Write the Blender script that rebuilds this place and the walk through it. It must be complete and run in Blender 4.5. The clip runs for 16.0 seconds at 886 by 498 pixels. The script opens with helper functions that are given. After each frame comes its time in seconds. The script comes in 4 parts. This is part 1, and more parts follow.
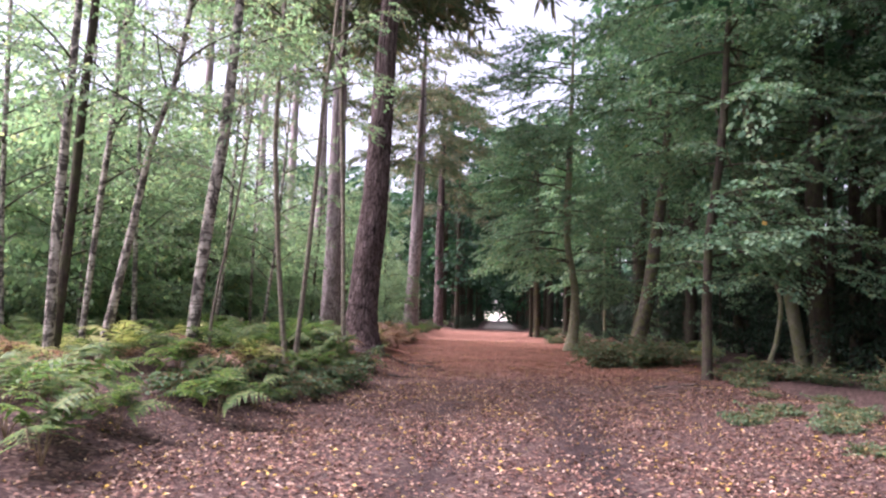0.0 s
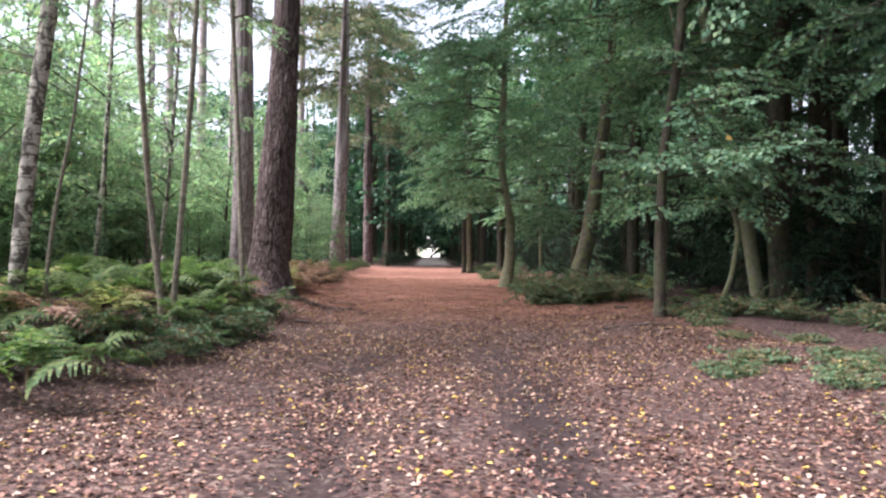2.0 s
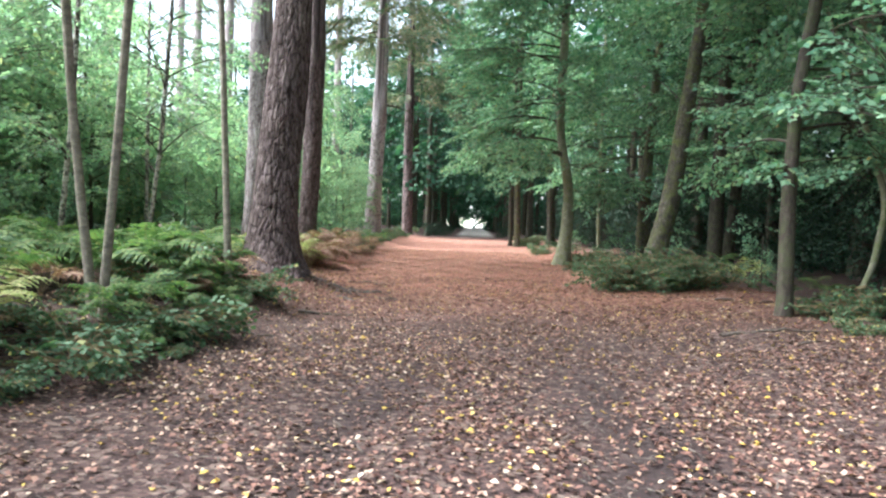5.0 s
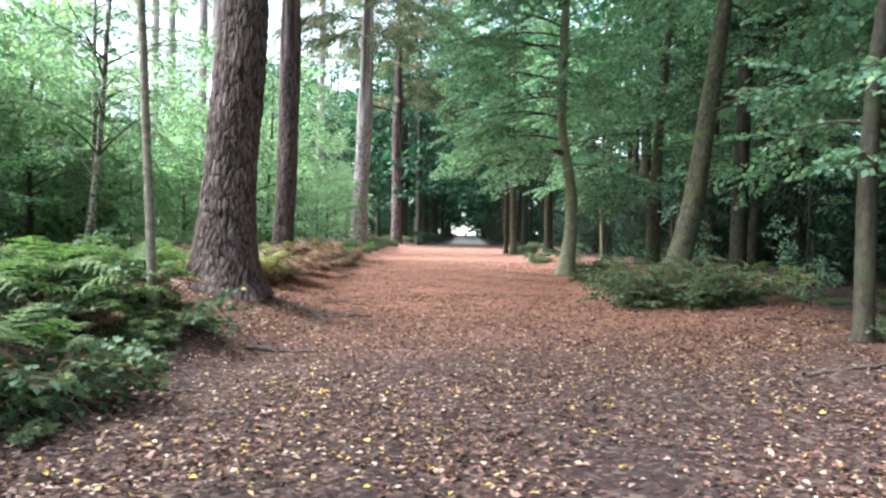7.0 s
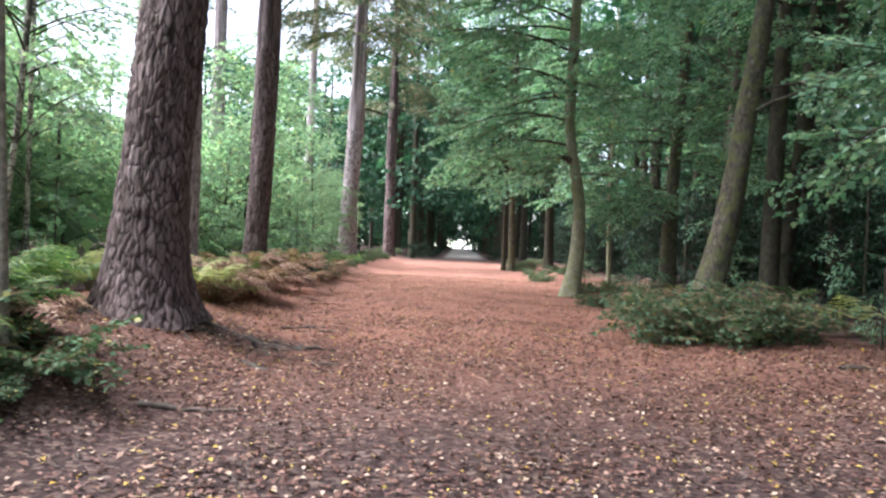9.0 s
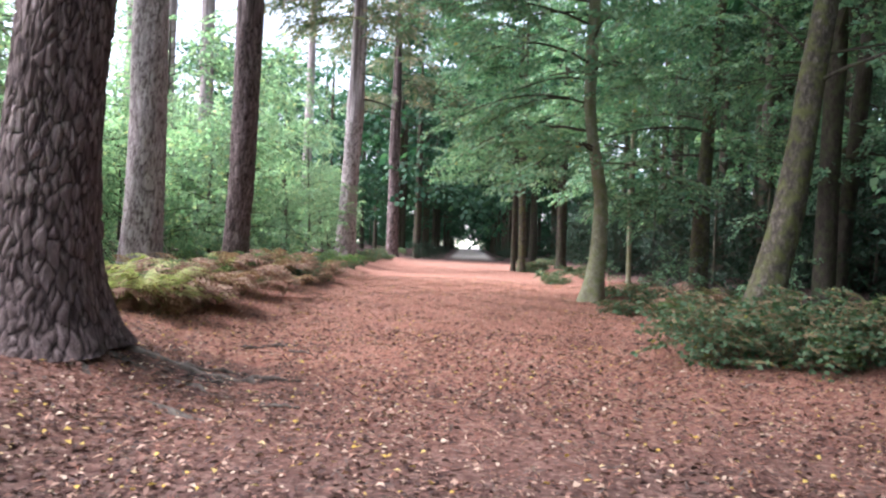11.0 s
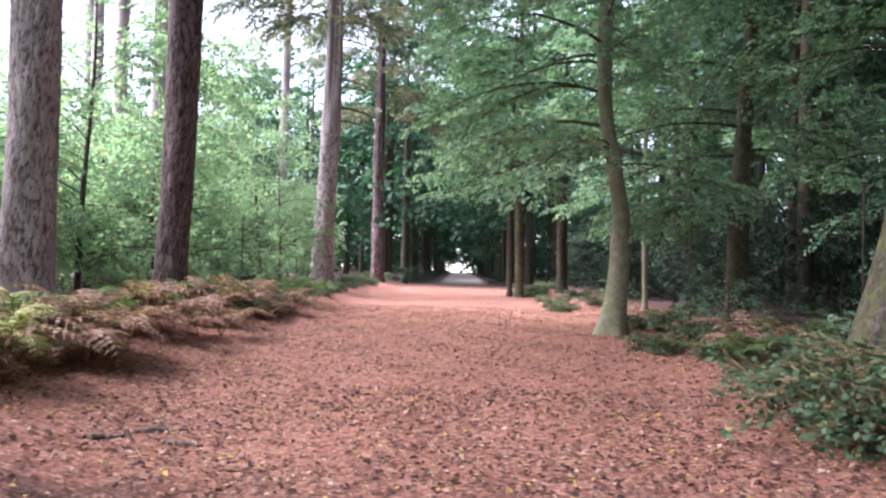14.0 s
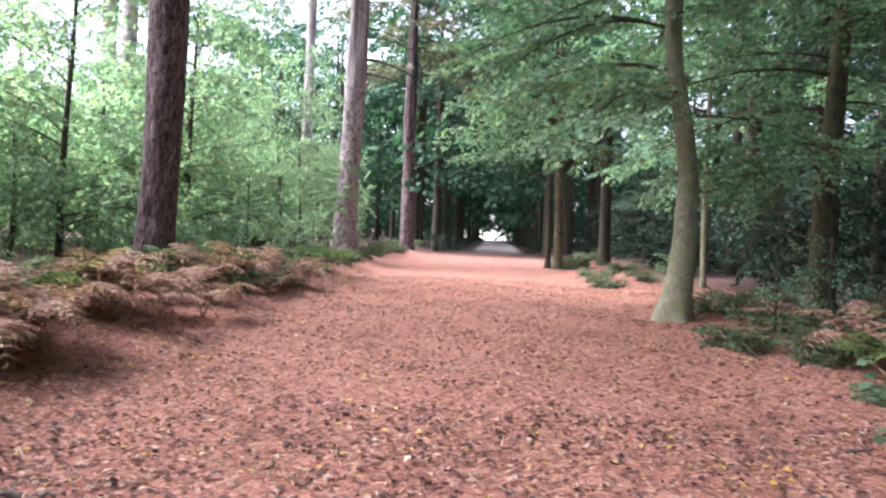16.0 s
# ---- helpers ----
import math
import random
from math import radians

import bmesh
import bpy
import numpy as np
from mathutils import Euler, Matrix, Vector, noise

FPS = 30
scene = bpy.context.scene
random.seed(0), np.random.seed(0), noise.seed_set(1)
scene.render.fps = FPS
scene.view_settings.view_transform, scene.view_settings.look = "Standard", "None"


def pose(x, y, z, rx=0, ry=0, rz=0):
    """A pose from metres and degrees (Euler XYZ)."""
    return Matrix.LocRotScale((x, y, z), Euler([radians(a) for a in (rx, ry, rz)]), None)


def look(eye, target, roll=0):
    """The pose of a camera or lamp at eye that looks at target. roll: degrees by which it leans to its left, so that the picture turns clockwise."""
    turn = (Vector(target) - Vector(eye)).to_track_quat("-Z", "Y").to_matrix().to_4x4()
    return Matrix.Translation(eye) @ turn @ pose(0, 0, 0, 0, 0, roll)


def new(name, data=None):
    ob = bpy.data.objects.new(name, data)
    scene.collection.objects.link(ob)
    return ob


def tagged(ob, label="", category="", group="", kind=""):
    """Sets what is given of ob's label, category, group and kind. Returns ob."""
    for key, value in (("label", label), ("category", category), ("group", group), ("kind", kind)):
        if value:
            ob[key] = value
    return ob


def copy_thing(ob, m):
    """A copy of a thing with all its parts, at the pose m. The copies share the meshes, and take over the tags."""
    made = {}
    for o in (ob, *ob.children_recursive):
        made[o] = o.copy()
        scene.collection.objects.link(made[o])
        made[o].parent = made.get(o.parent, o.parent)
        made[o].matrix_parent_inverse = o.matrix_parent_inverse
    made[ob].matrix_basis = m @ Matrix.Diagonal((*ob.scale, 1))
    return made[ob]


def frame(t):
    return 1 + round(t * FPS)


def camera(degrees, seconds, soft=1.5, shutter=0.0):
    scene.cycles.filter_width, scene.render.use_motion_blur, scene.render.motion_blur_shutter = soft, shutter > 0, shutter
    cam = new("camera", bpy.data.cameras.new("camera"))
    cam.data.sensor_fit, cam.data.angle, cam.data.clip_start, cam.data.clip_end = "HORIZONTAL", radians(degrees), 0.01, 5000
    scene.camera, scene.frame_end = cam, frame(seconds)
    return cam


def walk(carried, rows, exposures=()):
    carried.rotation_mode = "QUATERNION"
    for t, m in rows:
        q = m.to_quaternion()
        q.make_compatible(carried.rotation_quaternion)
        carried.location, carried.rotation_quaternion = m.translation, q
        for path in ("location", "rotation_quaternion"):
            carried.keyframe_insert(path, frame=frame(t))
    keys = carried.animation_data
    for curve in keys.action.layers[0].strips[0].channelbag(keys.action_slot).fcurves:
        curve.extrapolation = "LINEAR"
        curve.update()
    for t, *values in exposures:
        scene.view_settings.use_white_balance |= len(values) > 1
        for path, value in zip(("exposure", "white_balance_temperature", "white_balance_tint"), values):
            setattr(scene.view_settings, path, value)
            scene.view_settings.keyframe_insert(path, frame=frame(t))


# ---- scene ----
cam = camera(61.7, 16.0, soft=2.4)
METRES, EYE, TILT, LEAN, TURN = 20.0, 1.5, 0.0, 0.0, 4.4
ROWS = [
    (0.0, 0.0, 0.0, 0.0, -0.13, 4.67, -1.64),
    (0.5, 0.0052, 0.0315, -0.0019, -2.08, 2.97, -1.89),
    (1.0, 0.0103, 0.0646, -0.0024, -6.3, 1.48, -2.22),
    (1.5, 0.014, 0.0969, -0.0025, -4.9, 0.79, -2.76),
    (2.0, 0.0162, 0.1294, -0.0032, -5.24, -0.1, -0.6),
    (2.5, 0.0194, 0.1628, -0.0035, -2.88, -0.96, -2.17),
    (3.0, 0.02, 0.1964, -0.003, -1.73, -0.53, -1.28),
    (5.5, 0.0278, 0.3546, -0.0042, -1.92, -3.05, -1.93),
    (6.0, 0.0293, 0.3866, -0.0035, -1.68, -3.35, -2.39),
    (6.5, 0.0313, 0.4193, -0.0036, -3.42, -1.85, -1.92),
    (7.0, 0.032, 0.4504, -0.0051, -2.63, -1.85, -0.93),
    (7.5, 0.0351, 0.4815, -0.0054, -1.76, -1.19, -1.78),
    (8.0, 0.0377, 0.5133, -0.0046, -2.67, -0.19, -2.06),
    (8.5, 0.0427, 0.5461, -0.0049, -0.24, 1.01, -2.49),
    (9.0, 0.0451, 0.5781, -0.0056, -2.87, -0.84, -2.3),
    (11.5, 0.0579, 0.7262, -0.0081, -1.79, -0.86, -2.0),
    (12.0, 0.0617, 0.7557, -0.0068, 1.59, -0.24, -2.24),
    (12.5, 0.0629, 0.7861, -0.0073, -1.08, -0.12, -1.59),
    (13.0, 0.0651, 0.8177, -0.0091, -1.18, 0.8, -3.53),
    (13.5, 0.0661, 0.8463, -0.011, -0.58, 1.55, -3.03),
    (14.0, 0.0697, 0.8755, -0.0116, -2.95, 1.04, -1.27),
    (14.5, 0.0724, 0.9053, -0.0113, 0.01, 1.23, -2.64),
    (15.0, 0.0754, 0.9351, -0.0099, -2.74, 0.2, -1.93),
    (15.5, 0.0789, 0.9639, -0.0101, -1.87, -0.63, -2.67),
    (16.0, 0.0791, 0.9953, -0.0097, -0.29, -1.61, -2.2),
]
EXPOSURES = [(0.0, 1.7, 6300, 36), (1.0, 1.7, 6300, 32), (2.0, 1.86, 6200, 20), (3.0, 2.14, 6100, 10), (6.0, 2.4, 5800, 5), (8.0, 2.42, 5800, 5), (9.0, 2.28, 5900, 14), (12.0, 2.3, 5900, 18), (13.5, 2.32, 5900, 22), (15.0, 2.16, 5900, 32), (16.0, 2.38, 5900, 24)]
walk(cam, [(t, pose(0, 0, EYE, TILT, LEAN, TURN) @ pose(METRES * x, METRES * y, METRES * z, 90 + pitch, roll, yaw)) for t, x, y, z, yaw, pitch, roll in ROWS], EXPOSURES)

# ---- world and light: bright haze, soft sun from the open ground beyond the pines ----
SUN_ELEVATION, SUN_AZIMUTH = 54.0, -90.0   # degrees; azimuth clockwise from +y
world = bpy.data.worlds.new("world")
scene.world = world
world.use_nodes = True
wn = world.node_tree.nodes
sky = wn.new("ShaderNodeTexSky")
sky.sky_type = 'NISHITA'
sky.sun_disc = False
sky.sun_elevation = radians(SUN_ELEVATION)
sky.sun_rotation = radians(SUN_AZIMUTH)
sky.air_density, sky.dust_density, sky.ozone_density = 1.0, 2.0, 1.0
wn["Background"].inputs["Strength"].default_value = 0.125
veil = wn.new("ShaderNodeHueSaturation")   # thin high cloud greys the blue
veil.inputs["Saturation"].default_value = 0.45
world.node_tree.links.new(sky.outputs[0], veil.inputs["Color"])
world.node_tree.links.new(veil.outputs[0], wn["Background"].inputs["Color"])
sun = new("sun", bpy.data.lights.new("sun", 'SUN'))
sun.data.energy, sun.data.angle, sun.data.color = 5.0, radians(50), (1.0, 0.97, 0.93)
sa, se = radians(SUN_AZIMUTH), radians(SUN_ELEVATION)
sun.matrix_world = look((math.sin(sa) * math.cos(se) * 60, math.cos(sa) * math.cos(se) * 60, math.sin(se) * 60), (0, 0, 0))

# ---- materials ----
def material(name):
    m = bpy.data.materials.new(name)
    m.use_nodes = True
    nt = m.node_tree
    return m, nt, nt.nodes["Principled BSDF"]


def node(nt, kind, **sockets):
    n = nt.nodes.new(kind)
    for k, v in sockets.items():
        n.inputs[k.replace("_", " ")].default_value = v
    return n


def ramp(nt, fac, stops):
    r = nt.nodes.new("ShaderNodeValToRGB")
    el = r.color_ramp.elements
    while len(el) < len(stops):
        el.new(0.5)
    for e, (p, c) in zip(el, stops):
        e.position, e.color = p, (*c, 1)
    nt.links.new(fac, r.inputs["Fac"])
    return r.outputs["Color"]


def mixed(nt, a, b, fac, mode='MIX'):
    m = nt.nodes.new("ShaderNodeMix")
    m.data_type, m.blend_type = 'RGBA', mode
    for sock, v in ((m.inputs[0], fac), (m.inputs[6], a), (m.inputs[7], b)):
        if hasattr(v, "links"):
            nt.links.new(v, sock)
        else:
            sock.default_value = v if isinstance(v, float) else (*v, 1)
    return m.outputs[2]


def coords(nt, sx=1.0, sy=1.0, sz=1.0):
    tc = nt.nodes.new("ShaderNodeTexCoord")
    mp = node(nt, "ShaderNodeMapping")
    mp.inputs["Scale"].default_value = (sx, sy, sz)
    nt.links.new(tc.outputs["Object"], mp.inputs["Vector"])
    return mp.outputs["Vector"]


def noise_of(nt, vec, scale, detail=4.0, rough=0.6, distortion=0.0):
    n = node(nt, "ShaderNodeTexNoise", Scale=scale, Detail=detail, Roughness=rough, Distortion=distortion)
    nt.links.new(vec, n.inputs["Vector"])
    return n.outputs["Fac"]


def bump(nt, bsdf, height, strength, distance):
    b = node(nt, "ShaderNodeBump", Strength=strength, Distance=distance)
    nt.links.new(height, b.inputs["Height"])
    nt.links.new(b.outputs["Normal"], bsdf.inputs["Normal"])


def bark(name, dark, mid, light, stretch=0.3, scale=14.0, moss=None, relief=0.03):
    m, nt, p = material(name)
    v = coords(nt, 1, 1, stretch)
    fine = noise_of(nt, v, scale, 6, 0.7, 0.6)
    wide = noise_of(nt, coords(nt, 1, 1, 0.5), 1.6, 3)
    col = ramp(nt, fine, [(0.28, dark), (0.5, mid), (0.72, light)])
    col = mixed(nt, col, tuple(c * 0.6 for c in mid), ramp(nt, wide, [(0.45, (0, 0, 0)), (0.75, (0.8, 0.8, 0.8))]))
    if moss:
        mo = noise_of(nt, coords(nt), 5.0, 5)
        col = mixed(nt, col, moss, ramp(nt, mo, [(0.45, (0, 0, 0)), (0.65, (0.7, 0.7, 0.7))]))
    nt.links.new(col, p.inputs["Base Color"])
    p.inputs["Roughness"].default_value = 0.9
    p.inputs["Specular IOR Level"].default_value = 0.2
    bump(nt, p, fine, 0.8, relief)
    return m


def birch_bark():
    m, nt, p = material("birch_bark")
    fine = noise_of(nt, coords(nt, 1, 1, 0.6), 30, 5)
    band = noise_of(nt, coords(nt, 3, 3, 16), 1.3, 5, 0.65)
    patch = noise_of(nt, coords(nt, 2.5, 2.5, 2.0), 1.9, 4, 0.7, 1.0)
    col = ramp(nt, fine, [(0.3, (0.34, 0.29, 0.25)), (0.7, (0.6, 0.55, 0.48))])
    col = mixed(nt, col, (0.06, 0.045, 0.035), ramp(nt, band, [(0.54, (0, 0, 0)), (0.60, (0.9, 0.9, 0.9))]))
    col = mixed(nt, col, (0.05, 0.04, 0.035), ramp(nt, patch, [(0.47, (0, 0, 0)), (0.54, (0.95, 0.95, 0.95))]))
    nt.links.new(col, p.inputs["Base Color"])
    p.inputs["Roughness"].default_value = 0.75
    bump(nt, p, patch, 0.6, 0.02)
    return m


def foliage(name, stops, translucent=0.35, gloss=0.6):
    m, nt, p = material(name)
    geo = nt.nodes.new("ShaderNodeNewGeometry")
    col = ramp(nt, geo.outputs["Random Per Island"], stops)
    large = noise_of(nt, coords(nt), 0.55, 3)
    col = mixed(nt, col, (0.55, 0.55, 0.5), ramp(nt, large, [(0.4, (0, 0, 0)), (0.75, (0.6, 0.6, 0.6))]), 'MULTIPLY')
    nt.links.new(col, p.inputs["Base Color"])
    p.inputs["Roughness"].default_value = gloss
    p.inputs["Specular IOR Level"].default_value = 0.25
    tr = nt.nodes.new("ShaderNodeBsdfTranslucent")
    nt.links.new(mixed(nt, col, (1.18, 1.36, 0.88), 1.0, 'MULTIPLY'), tr.inputs["Color"])
    mx = nt.nodes.new("ShaderNodeMixShader")
    mx.inputs[0].default_value = translucent
    nt.links.new(p.outputs[0], mx.inputs[1])
    nt.links.new(tr.outputs[0], mx.inputs[2])
    nt.links.new(mx.outputs[0], nt.nodes["Material Output"].inputs["Surface"])
    return m


def ground_material():
    m, nt, p = material("forest_floor")
    tc = nt.nodes.new("ShaderNodeTexCoord")
    sep = nt.nodes.new("ShaderNodeSeparateXYZ")
    nt.links.new(tc.outputs["Object"], sep.inputs[0])
    v = tc.outputs["Object"]
    fine = noise_of(nt, v, 38, 6, 0.75, 0.8)
    mid = noise_of(nt, v, 5, 5, 0.65)
    wide = noise_of(nt, v, 0.45, 3, 0.5)
    def flakes(scale, stops):
        vo = node(nt, "ShaderNodeTexVoronoi", Scale=scale)
        warp = nt.nodes.new("ShaderNodeMixRGB")
        warp.inputs[0].default_value = 0.04
        nz = node(nt, "ShaderNodeTexNoise", Scale=9.0, Detail=3.0)
        nt.links.new(v, nz.inputs["Vector"])
        nt.links.new(v, warp.inputs[1])
        nt.links.new(nz.outputs["Color"], warp.inputs[2])
        nt.links.new(warp.outputs[0], vo.inputs["Vector"])
        sp = nt.nodes.new("ShaderNodeSeparateColor")
        nt.links.new(vo.outputs["Color"], sp.inputs[0])
        return ramp(nt, sp.outputs[0], stops)
    humus_and_shade = ramp(nt, fine, [(0.3, (0.016, 0.01, 0.01)), (0.5, (0.044, 0.026, 0.025)), (0.7, (0.1, 0.06, 0.054))])
    humus_and_shade = mixed(nt, humus_and_shade, flakes(24.0, [(0.0, (0.02, 0.014, 0.014)), (0.5, (0.07, 0.044, 0.04)), (0.8, (0.14, 0.09, 0.078)), (1.0, (0.27, 0.2, 0.165))]), 0.6)
    needles = ramp(nt, fine, [(0.28, (0.12, 0.04, 0.027)), (0.5, (0.36, 0.145, 0.1)), (0.72, (0.58, 0.29, 0.205))])
    needles = mixed(nt, needles, flakes(34.0, [(0.0, (0.07, 0.03, 0.024)), (0.5, (0.27, 0.13, 0.098)), (0.85, (0.43, 0.24, 0.18)), (1.0, (0.6, 0.43, 0.34))]), 0.6)

    def along(sock, a, b):
        r = nt.nodes.new("ShaderNodeMapRange")
        r.interpolation_type = 'SMOOTHSTEP'
        r.inputs["From Min"].default_value, r.inputs["From Max"].default_value = a, b
        nt.links.new(sock, r.inputs["Value"])
        return r.outputs["Result"]

    def times(a, b, op='MULTIPLY'):
        k = nt.nodes.new("ShaderNodeMath")
        k.operation = op
        k.use_clamp = True
        for s, val in zip(k.inputs, (a, b)):
            if hasattr(val, "links"):
                nt.links.new(val, s)
            else:
                s.default_value = val
        return k.outputs[0]

    carpet = times(along(sep.outputs["Y"], 16.0, 24.0), along(sep.outputs["X"], -7.5, -4.0))
    # carpet gives way to dark floor at right and far off, painting in tree shade
    carpet = times(carpet, along(sep.outputs["X"], 7.5, 3.8))
    carpet = times(carpet, along(sep.outputs["Y"], 68.0, 55.0))
    carpet = times(carpet, times(mid, 0.55, 'ADD'))
    col = mixed(nt, humus_and_shade, needles, carpet)
    col = mixed(nt, col, (0.055, 0.037, 0.033), ramp(nt, times(mid, wide), [(0.28, (0, 0, 0)), (0.42, (0.55, 0.55, 0.55))]))
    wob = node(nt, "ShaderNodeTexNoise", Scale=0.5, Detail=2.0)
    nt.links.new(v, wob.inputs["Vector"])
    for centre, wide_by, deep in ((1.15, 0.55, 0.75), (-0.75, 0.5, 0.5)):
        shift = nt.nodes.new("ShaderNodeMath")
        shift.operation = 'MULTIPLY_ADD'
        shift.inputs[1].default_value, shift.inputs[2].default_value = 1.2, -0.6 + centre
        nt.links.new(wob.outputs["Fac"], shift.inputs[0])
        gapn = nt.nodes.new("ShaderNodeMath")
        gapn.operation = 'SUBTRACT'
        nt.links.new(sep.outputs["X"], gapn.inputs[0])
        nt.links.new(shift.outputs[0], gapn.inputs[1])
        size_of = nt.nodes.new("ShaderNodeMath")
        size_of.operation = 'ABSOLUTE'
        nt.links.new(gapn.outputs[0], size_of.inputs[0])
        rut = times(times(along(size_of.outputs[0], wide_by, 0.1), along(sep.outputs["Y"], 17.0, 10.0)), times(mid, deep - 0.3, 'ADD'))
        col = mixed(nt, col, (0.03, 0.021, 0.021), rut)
    spot = nt.nodes.new("ShaderNodeVectorMath")
    spot.operation = 'DISTANCE'
    spot.inputs[1].default_value = (-2.45, 21.15, -0.1)
    nt.links.new(v, spot.inputs[0])
    soil = times(along(spot.outputs["Value"], 1.5, 0.4), ramp(nt, noise_of(nt, v, 2.6, 5, 0.7), [(0.38, (0, 0, 0)), (0.56, (1, 1, 1))]))
    col = mixed(nt, col, (0.03, 0.02, 0.02), soil)
    open_land = along(sep.outputs["Y"], 122.0, 134.0)
    col = mixed(nt, col, (0.5, 0.5, 0.37), open_land)
    lane = times(times(along(sep.outputs["X"], -1.8, -1.0), along(sep.outputs["X"], 2.1, 1.3)), along(sep.outputs["Y"], 64.0, 80.0))
    col = mixed(nt, col, ramp(nt, mid, [(0.3, (0.38, 0.34, 0.31)), (0.7, (0.55, 0.51, 0.48))]), lane)
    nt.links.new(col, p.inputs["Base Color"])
    p.inputs["Roughness"].default_value = 0.95
    p.inputs["Specular IOR Level"].default_value = 0.15
    bump(nt, p, mixed(nt, fine, mid, 0.4), 0.9, 0.03)
    return m


def plain_varied(name, stops, scale=20.0, roughness=0.9):
    m, nt, p = material(name)
    col = ramp(nt, noise_of(nt, coords(nt), scale, 5), stops)
    nt.links.new(col, p.inputs["Base Color"])
    p.inputs["Roughness"].default_value = roughness
    bump(nt, p, noise_of(nt, coords(nt), scale * 2, 3), 0.6, 0.01)
    return m


def pine_bark(name, crack, *args):
    m = bark(name, *args)
    nt = m.node_tree
    p = nt.nodes["Principled BSDF"]
    at = nt.nodes.new("ShaderNodeAttribute")
    at.attribute_name = "plate"
    was = p.inputs["Base Color"].links[0].from_socket
    nt.links.new(mixed(nt, crack, was, ramp(nt, at.outputs["Fac"], [(0.08, (0.0, 0.0, 0.0)), (0.55, (1, 1, 1))])), p.inputs["Base Color"])
    return m


# pine bark darkened for its shaded face; grey copy paled to imitate haze
PINE = pine_bark("pine_bark", (0.022, 0.014, 0.014), (0.045, 0.03, 0.03), (0.135, 0.096, 0.094), (0.36, 0.285, 0.285), 0.2, 16)
PINE_HAZED = pine_bark("pine_bark_hazed", (0.1, 0.074, 0.074), (0.17, 0.135, 0.138), (0.38, 0.315, 0.32), (0.6, 0.53, 0.525), 0.25, 12)
BEECH = bark("beech_bark", (0.12, 0.112, 0.078), (0.22, 0.21, 0.15), (0.33, 0.315, 0.235), 0.8, 9, (0.15, 0.17, 0.06), 0.008)
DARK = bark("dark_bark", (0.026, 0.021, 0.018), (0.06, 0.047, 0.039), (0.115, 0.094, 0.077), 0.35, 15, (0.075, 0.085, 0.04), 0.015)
BROWN = bark("brown_bark", (0.028, 0.023, 0.019), (0.082, 0.067, 0.054), (0.23, 0.2, 0.165), 0.5, 17, (0.12, 0.135, 0.04), 0.025)
SAPLING = bark("sapling_bark", (0.09, 0.075, 0.062), (0.22, 0.185, 0.15), (0.4, 0.345, 0.285), 1.6, 9, None, 0.01)
BIRCH = birch_bark()
LEAF_BEECH = foliage("beech_leaf", [(0.0, (0.09, 0.195, 0.125)), (0.5, (0.185, 0.325, 0.21)), (0.9, (0.29, 0.425, 0.28)), (0.998, (0.32, 0.42, 0.22)), (1.0, (0.5, 0.28, 0.06))], 0.38)
# darker leaf copies: the wood's shade is put into their colour, in three depths
LEAF_SHADE_DARK = foliage("shade_dark_leaf", [(0.0, (0.024, 0.072, 0.045)), (0.6, (0.046, 0.118, 0.071)), (1.0, (0.08, 0.165, 0.088))], 0.28)
LEAF_SHADED = foliage("shaded_leaf", [(0.0, (0.055, 0.12, 0.08)), (0.6, (0.105, 0.195, 0.125)), (1.0, (0.175, 0.275, 0.165))], 0.36)
LEAF_SHADE_DEEP = foliage("deep_shade_leaf", [(0.0, (0.014, 0.034, 0.022)), (0.6, (0.026, 0.06, 0.036)), (1.0, (0.045, 0.09, 0.05))], 0.1)
# left-hand leaves paled and greyed: bright haze is put into their colour
LEAF_HAZED = foliage("hazed_leaf", [(0.0, (0.165, 0.265, 0.19)), (0.55, (0.25, 0.365, 0.265)), (0.9, (0.34, 0.43, 0.3)), (1.0, (0.46, 0.44, 0.26))], 0.66)
NEEDLE = foliage("pine_needle", [(0.0, (0.08, 0.12, 0.075)), (0.55, (0.15, 0.185, 0.12)), (0.8, (0.22, 0.2, 0.14)), (1.0, (0.34, 0.24, 0.18))], 0.4, 0.6)
FERN_GREEN = foliage("fern_green", [(0.0, (0.05, 0.1, 0.036)), (0.6, (0.105, 0.175, 0.065)), (1.0, (0.22, 0.27, 0.1))], 0.45)
FERN_YELLOW = foliage("fern_yellow", [(0.0, (0.3, 0.33, 0.13)), (0.6, (0.5, 0.53, 0.23)), (1.0, (0.62, 0.52, 0.28))], 0.42, 0.6)
FERN_BROWN = foliage("fern_brown", [(0.0, (0.16, 0.08, 0.06)), (0.6, (0.33, 0.18, 0.135)), (1.0, (0.54, 0.39, 0.3))], 0.4, 0.7)
BRAMBLE = foliage("bramble_leaf", [(0.0, (0.04, 0.08, 0.04)), (0.6, (0.08, 0.14, 0.07)), (0.95, (0.13, 0.2, 0.12)), (1.0, (0.4, 0.33, 0.1))], 0.25, 0.6)
LITTER = foliage("fallen_leaf", [(0.0, (0.04, 0.022, 0.021)), (0.42, (0.11, 0.053, 0.044)), (0.7, (0.225, 0.115, 0.089)), (0.88, (0.4, 0.255, 0.195)), (0.95, (0.58, 0.45, 0.36)), (0.97, (0.58, 0.42, 0.11)), (1.0, (0.52, 0.32, 0.06))], 0.15, 0.6)
STEM = plain_varied("fern_stem", [(0.3, (0.12, 0.10, 0.05)), (0.7, (0.22, 0.15, 0.08))])
DEADWOOD = plain_varied("dead_wood", [(0.3, (0.05, 0.04, 0.035)), (0.7, (0.14, 0.11, 0.09))])
